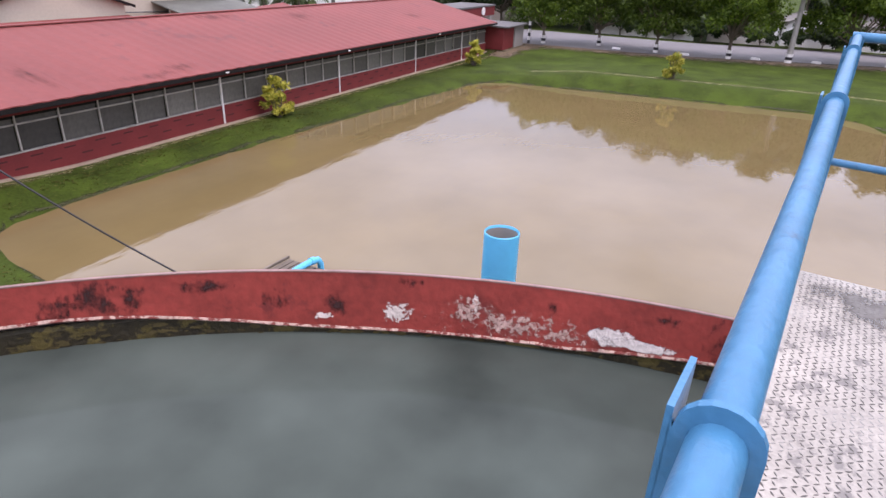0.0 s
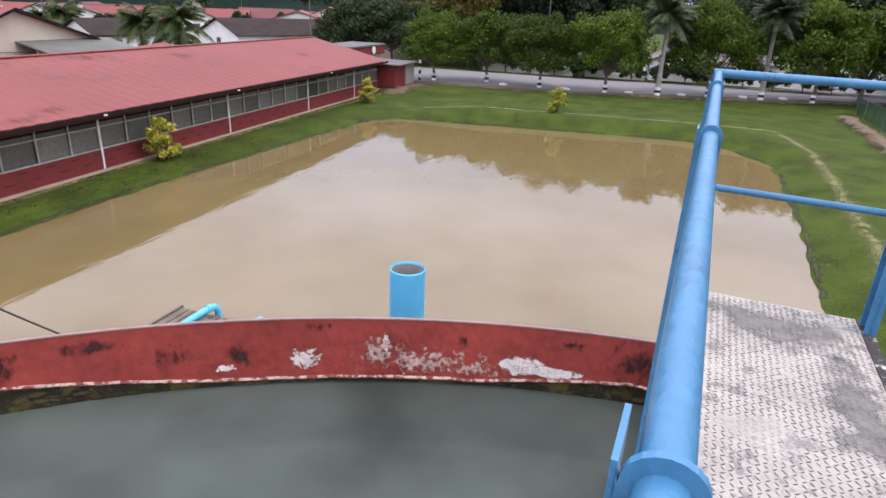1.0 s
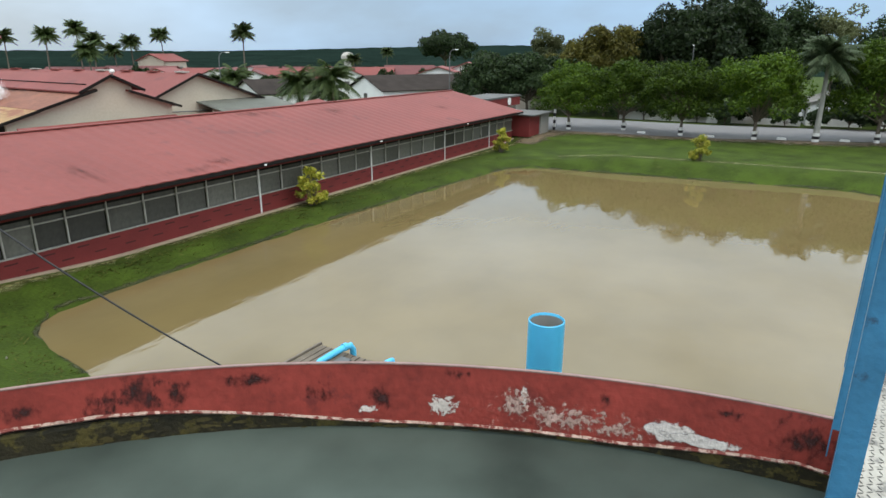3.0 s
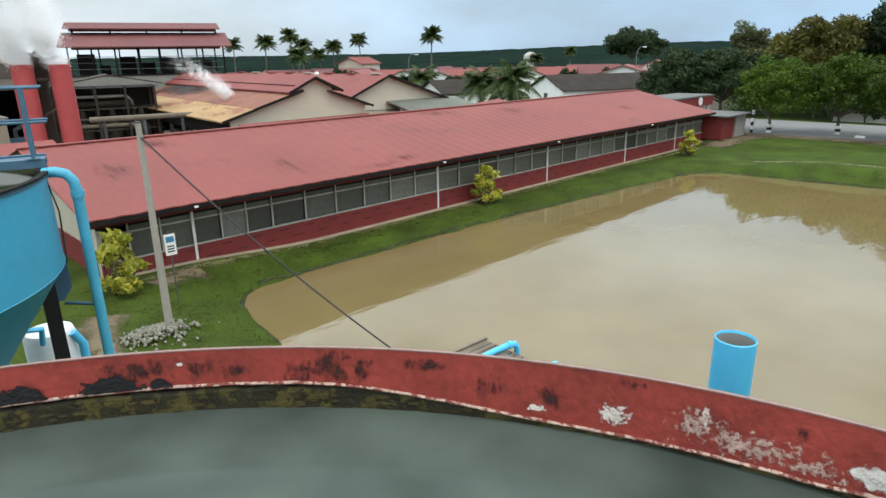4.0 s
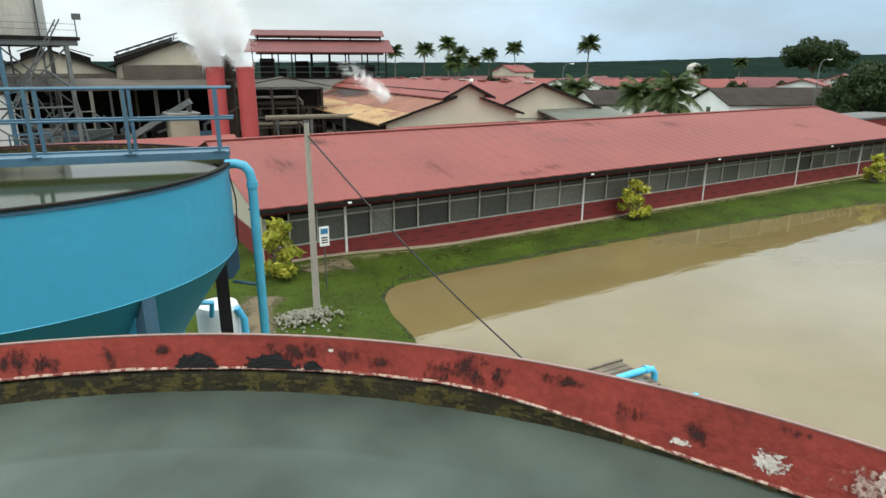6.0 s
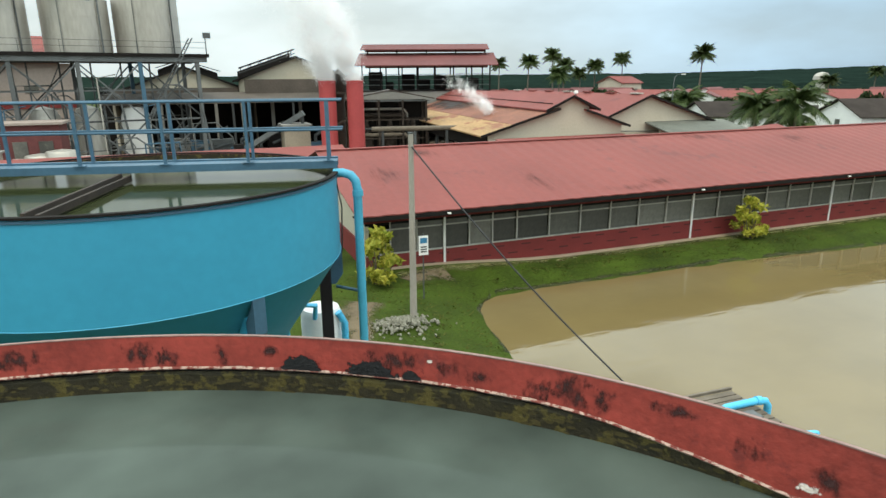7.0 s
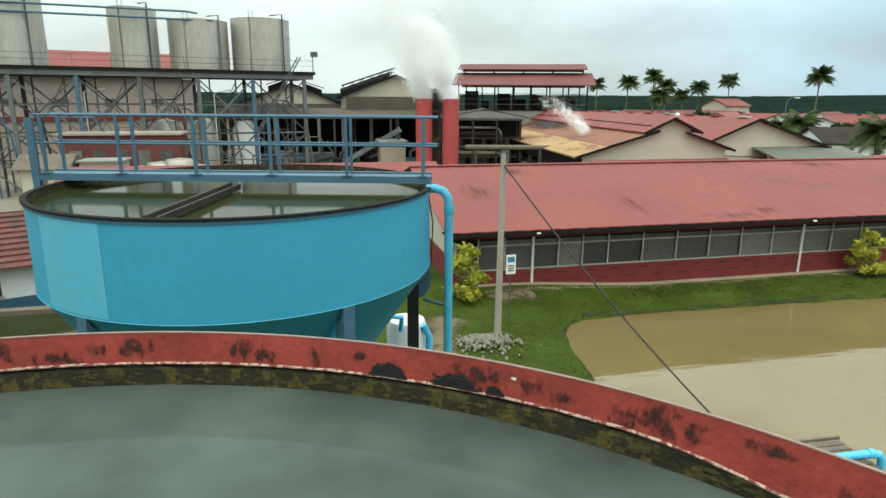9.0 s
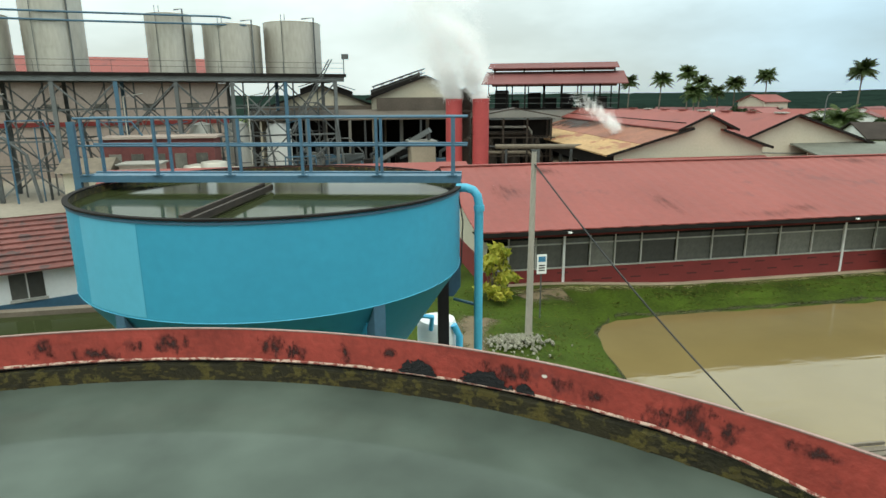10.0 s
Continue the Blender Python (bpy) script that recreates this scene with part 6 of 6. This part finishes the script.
for s in (0, 0.6):
    lad.bar(PM @ Vector((-5.5 + s * 0.3, -1.2 - s, 5.5)), PM @ Vector((-1.2 + s * 0.3, -1.0 - s, 12.6)), 0.1)
for k in range(14):
    q = PM @ Vector((-5.5 + 4.3 * k / 14, -1.2, 5.5 + 7.1 * k / 14))
    lad.bar(q, q + Vector((0.15, -0.6, 0)), 0.07)
lad.put("stair", GALV, sp)
for k, (sx, r, h) in enumerate(((-4.0, 2.85, 5.0), (-9.9, 2.75, 4.6), (-15.6, 2.1, 5.4), (-25.2, 2.5, 6.6), (-31.0, 2.4, 4.8), (-37, 2.4, 5))):
    sl = thing("storage_tank", "round stained steel storage tank on the platform", "tank", "storage tanks", at=PM @ Matrix.Translation((sx, 3.0, 11.25)))
    Mesh().lathe([(r, 0), (r, h), (r - 0.1, h + 0.05), (0.001, h + 0.35)], (0, 0), 40).put("shell", STEEL, sl, smooth=True)
    shell_ = sl.children[0]
    for z in (h * 0.33, h * 0.66, h - 0.05):
        Mesh().lathe([(r + 0.001, z - 0.03), (r + 0.025, z - 0.03), (r + 0.025, z + 0.03), (r + 0.001, z + 0.03)], (0, 0), 40).put("hoop", STEEL, shell_, smooth=True)
    Mesh().tube([(r * 0.62, -r * 0.85, 0), (r * 0.62, -r * 0.85, h + 0.4), (r * 0.3, -r * 0.4, h + 0.4)], 0.07, 8).put("riser_pipe", GALV, sl)
    for s in (0, 0.35):
        Mesh().bar((-r * 0.5 + s, -r * 0.9, 0), (-r * 0.5 + s, -r * 0.9, h + 0.6), 0.05).put("ladder_rail", GALV, sl)
for z in (16.3, 15.6):
    pz = Mesh().tube([PM @ Vector((-42, 0.4, z)), PM @ Vector((-24, 0.4, z)), PM @ Vector((-11 + (16.3 - z) * 3, 0.4, z + 0.1)), PM @ Vector((-10 + (16.3 - z) * 3, 1.4, z + 0.1))], 0.09, 8)
    tagged(pz.put("feed_pipe", BLUESTEEL, smooth=True), "dull blue feed pipe along the tank tops", "pipe", "feed pipes")
lt2 = thing("floodlight", "small floodlight on the platform corner", "lamp")
Mesh().tube([(2.0, 66, 11.2), (2.0, 66, 12.9)], 0.05, 6).put("pole", GALV, lt2)
Mesh().box(1.8, 65.8, 12.7, 2.5, 66.1, 13.2).put("head", GALV, lt2)
for sx in (-10, -13.5, -6):
    vs_ = thing("process_vessel", "upright white process vessel under the platform", "tank", "process vessels", at=PM @ Matrix.Translation((sx, 3.2, 0)))
    Mesh().lathe([(1.3, 0), (1.3, 5.6), (0.9, 6.4), (0.001, 6.7)], (0, 0), 28).put("shell", (STEEL, WHITE)[sx == -6], vs_, smooth=True)
# clutter of pipes and small plant below the platform
rr_ = random.Random(31)
for i in range(16):
    pq = thing("pipe_run", "grey process pipe run under the platform", "pipe", "pipe runs")
    x, y = -36 + i * 2.3, rr_.uniform(-2, 4)
    z = rr_.uniform(2.6, 8.5)
    pts = [PM @ Vector(q_) for q_ in ((x, y, 0), (x, y, z), (x + rr_.uniform(1, 3), y, z), (x + rr_.uniform(3, 4), y, z - 1.5), (x + 4.0, y, 0))]
    Mesh().tube(pts, rr_.uniform(0.07, 0.16), 8).put("pipe", rr_.choice((GALV, BLUESTEEL, GALV)), pq)
# back buildings
bb = thing("refinery_building", "long pinkish factory building with red roof", "building", at=pose(-36, 77, 0, rz=17))
PINKW = mat("pinkish_wall", (0.32, 0.255, 0.22), 0.85, 0.2, 0.2, 4, 0.1)
Mesh().box(-22, 0, 0, 25, 12, 10.8).put("wall", PINKW, bb)
Mesh().box(-22.1, -0.15, 5.9, 25.1, 0, 6.4).put("red_band", REDWALL, bb)
Mesh().prism([(-1, 10.9), (6, 13.9), (13, 10.9), (13, 11.05), (6, 14.05), (-1, 11.05)], "x", -22.5, 25.5).put("roof", ROOF, bb)
for k in range(9):
    Mesh().box(-20 + k * 5, -0.06, 7.6, -18.6 + k * 5, 0.05, 8.4).put("window", GLASSY, bb)
rw = thing("red_store", "low red-walled store under the platform", "building")
Mesh().box(-19.5, 58.5, 0, -10.0, 62, 5.5).put("wall", ROOFDARK, rw)
Mesh().box(-19.8, 58.2, 5.5, -9.7, 62.3, 5.68).put("roof", PINKW, rw)
for k in range(5):
    Mesh().box(-18.8 + 1.8 * k, 58.44, 2.6, -17.8 + 1.8 * k, 58.52, 4.2).put("window", GLASSY, rw)
rw2 = thing("yellow_kiosk", "small cream kiosk with brown roof in the yard", "building")
Mesh().box(-20.6, 53, 0, -17.4, 56, 3.3).put("wall", BEIGE, rw2)
Mesh().box(-19.6, 52.95, 1.6, -18.8, 53.05, 2.7).put("window", GLASSY, rw2)
ph = thing("pump_house", "small dirty white pump house in the yard", "building")
Mesh().box(-16.6, 53.5, 0, -13.6, 56, 3.7).put("wall", PINKW, ph)
Mesh().box(-16.8, 53.3, 3.7, -13.4, 56.2, 3.82).put("roof", GREYWALL, ph)
Mesh().box(-15.6, 53.44, 1.4, -14.7, 53.52, 3.0).put("door", DARK, ph)
for k in range(4):
    hp = thing("settling_drum", "squat stained steel drum under the platform", "tank", "settling drums", at=pose(-12.6 + 1.5 * k, 55.5 + 0.4 * (k % 2), 0))
    Mesh().lathe([(1.15, 0), (1.15, 2.9 + 0.3 * (k % 3)), (1.05, 3.05 + 0.3 * (k % 3)), (0.001, 3.2 + 0.3 * (k % 3))], (0, 0), 14).put("body", STEEL, hp, smooth=True)
Mesh().prism([(52.4, 3.3), (54.5, 4.3), (56.6, 3.3)], "x", -21, -17.0).put("roof", BARK, rw2)
lrb = thing("low_roof", "long low dark-red sheet roof behind the clarifier", "building")
Mesh().prism([(40.4, 3.75), (42.6, 4.35), (44.8, 3.75), (44.8, 3.85), (42.6, 4.47), (40.4, 3.85)], "x", -14, 9.5).put("roof", ROOF, lrb)
Mesh().box(-13.5, 41, 0, 9, 44.4, 3.74).put("wall", GREYWALL, lrb)
# white office beside the clarifier
of = thing("office_building", "white office with dark red tiled roof and blue dado", "building", at=pose(-8.4, 19.3, 0, rz=23))
Mesh().box(-14, 0, 0, 1.8, 8, 4.15).put("wall", WHITE, of)
Mesh().box(-14, -0.05, 0, 1.85, -0.005, 3.1).put("dado", BLUESTEEL, of, "dull blue painted dado")
OLDTILE = mat("dark_red_tiles", (0.115, 0.034, 0.028), 0.85, 0.45, 0.9, 6, 0.4, stain=(0.06, 0.03, 0.028), stain_at=0.52)
n_ = 10
for k in range(n_):
    y0, y1 = -0.6 + k * 0.34, -0.6 + (k + 1) * 0.34
    z0, z1 = 4.05 + k * 0.105, 4.05 + (k + 1) * 0.105
    Mesh().prism([(y0, z0 + 0.05), (y1 + 0.05, z1 + 0.01), (y1 + 0.05, z1 + 0.05), (y0, z0 + 0.10)], "x", -14.5, 2.4).put("tile_course", OLDTILE, of)
Mesh().prism([(2.8, 5.08), (8.6, 4.1), (8.6, 4.2), (2.8, 5.18)], "x", -14.5, 2.4).put("back_roof", OLDTILE, of)
for x in (-0.9, -5, -9):
    wn_ = Mesh().box(x - 0.05, -0.1, 3.12, x + 0.9, 0.0, 3.18).put("window_sill", FRAMEW, of)
    for j in (0, 1):
        Mesh().box(x + j * 0.44, -0.02, 3.2, x + 0.40 + j * 0.44, 0.06, 3.95).put("window_pane", GLASSY, of)
bs = thing("green_basin", "concrete basin of dark green water", "basin")
Mesh().box(-14, 15.2, 0, -5.0, 15.5, 3.15).put("front_wall", BARK, bs)
Mesh().box(-14, 17.8, 0, -5.0, 18.1, 3.2).put("back_wall", BARK, bs)
Mesh().box(-5.3, 15.5, 0, -5.0, 17.8, 3.15).put("end_wall", BARK, bs)
Mesh().box(-14, 15.5, 2.9, -5.3, 17.8, 3.06).put("water", CLEARW, bs)

# ---- steam over the stacks and the process shed ----
def steam_mat():
    m = bpy.data.materials.new("steam")
    m.use_nodes = True
    nt = m.node_tree
    b = nt.nodes["Principled BSDF"]
    b.inputs["Base Color"].default_value = (0.92, 0.92, 0.92, 1)
    b.inputs["Roughness"].default_value, b.inputs["Specular IOR Level"].default_value = 1.0, 0.0
    tl, ms = nt.nodes.new("ShaderNodeBsdfTranslucent"), nt.nodes.new("ShaderNodeMixShader")
    tl.inputs["Color"].default_value = (0.96, 0.96, 0.96, 1)
    ms.inputs["Fac"].default_value = 0.5
    nt.links.new(b.outputs["BSDF"], ms.inputs[1])
    nt.links.new(tl.outputs["BSDF"], ms.inputs[2])
    nt.links.new(ms.outputs["Shader"], nt.nodes["Material Output"].inputs["Surface"])
    return m


STEAM = steam_mat()


def plume(label, start, drift, length, r0, r1, count, seed, size):
    """Steam as a great many tiny drifting flakes, thick at the mouth and thinning out as it spreads."""
    rg_ = np.random.RandomState(seed)
    t = rg_.uniform(0, 1, count * 3) ** 1.55
    r = r0 + (r1 - r0) * t ** 0.8
    off = np.clip(rg_.normal(0, 0.5, (count * 3, 3)), -1.5, 1.5) * r[:, None]
    base = np.array(start) + np.array(drift) * (length * t)[:, None] + np.c_[-1.6 * t ** 2, 0 * t, 0 * t]
    p = base + off
    keep = [i for i in range(count * 3) if noise.noise(Vector(p[i] / (0.55 * r1)) + Vector((seed, 0, 0))) + 0.5 * noise.noise(Vector(p[i] / (0.2 * r1))) + 0.55 * (1 - t[i]) > rg_.uniform(0.0, 0.5)][:count]
    p, t = p[keep], t[keep]
    n = len(p)
    a, b = rg_.normal(size=(n, 3)), rg_.normal(size=(n, 3))
    a /= np.linalg.norm(a, axis=1)[:, None]
    b /= np.linalg.norm(b, axis=1)[:, None]
    q_ = np.stack([p - (a + b) * size / 2, p + a * size, p + b * size], axis=1).reshape(-1, 3)
    me = bpy.data.meshes.new("steam_plume")
    me.from_pydata(q_.tolist(), [], np.arange(3 * n).reshape(-1, 3).tolist())
    return tagged(hang("steam_plume", me, STEAM), label, "steam", kind="stuff")


plume("white steam drifting from the exhaust stack", (12.0, 58.9, 8.75), (-0.27, 0.05, 0.97), 12.5, 0.46, 3.5, 150000, 3, 0.036)
plume("white steam rising from the exhaust stack", (14.45, 58.2, 8.75), (-0.29, 0.05, 0.97), 12.5, 0.46, 3.2, 140000, 5, 0.036)
plume("small white steam puff over the shed roof", (26.6, 54.5, 5.9), (-0.62, 0.2, 0.75), 3.8, 0.45, 0.9, 16000, 9, 0.03)
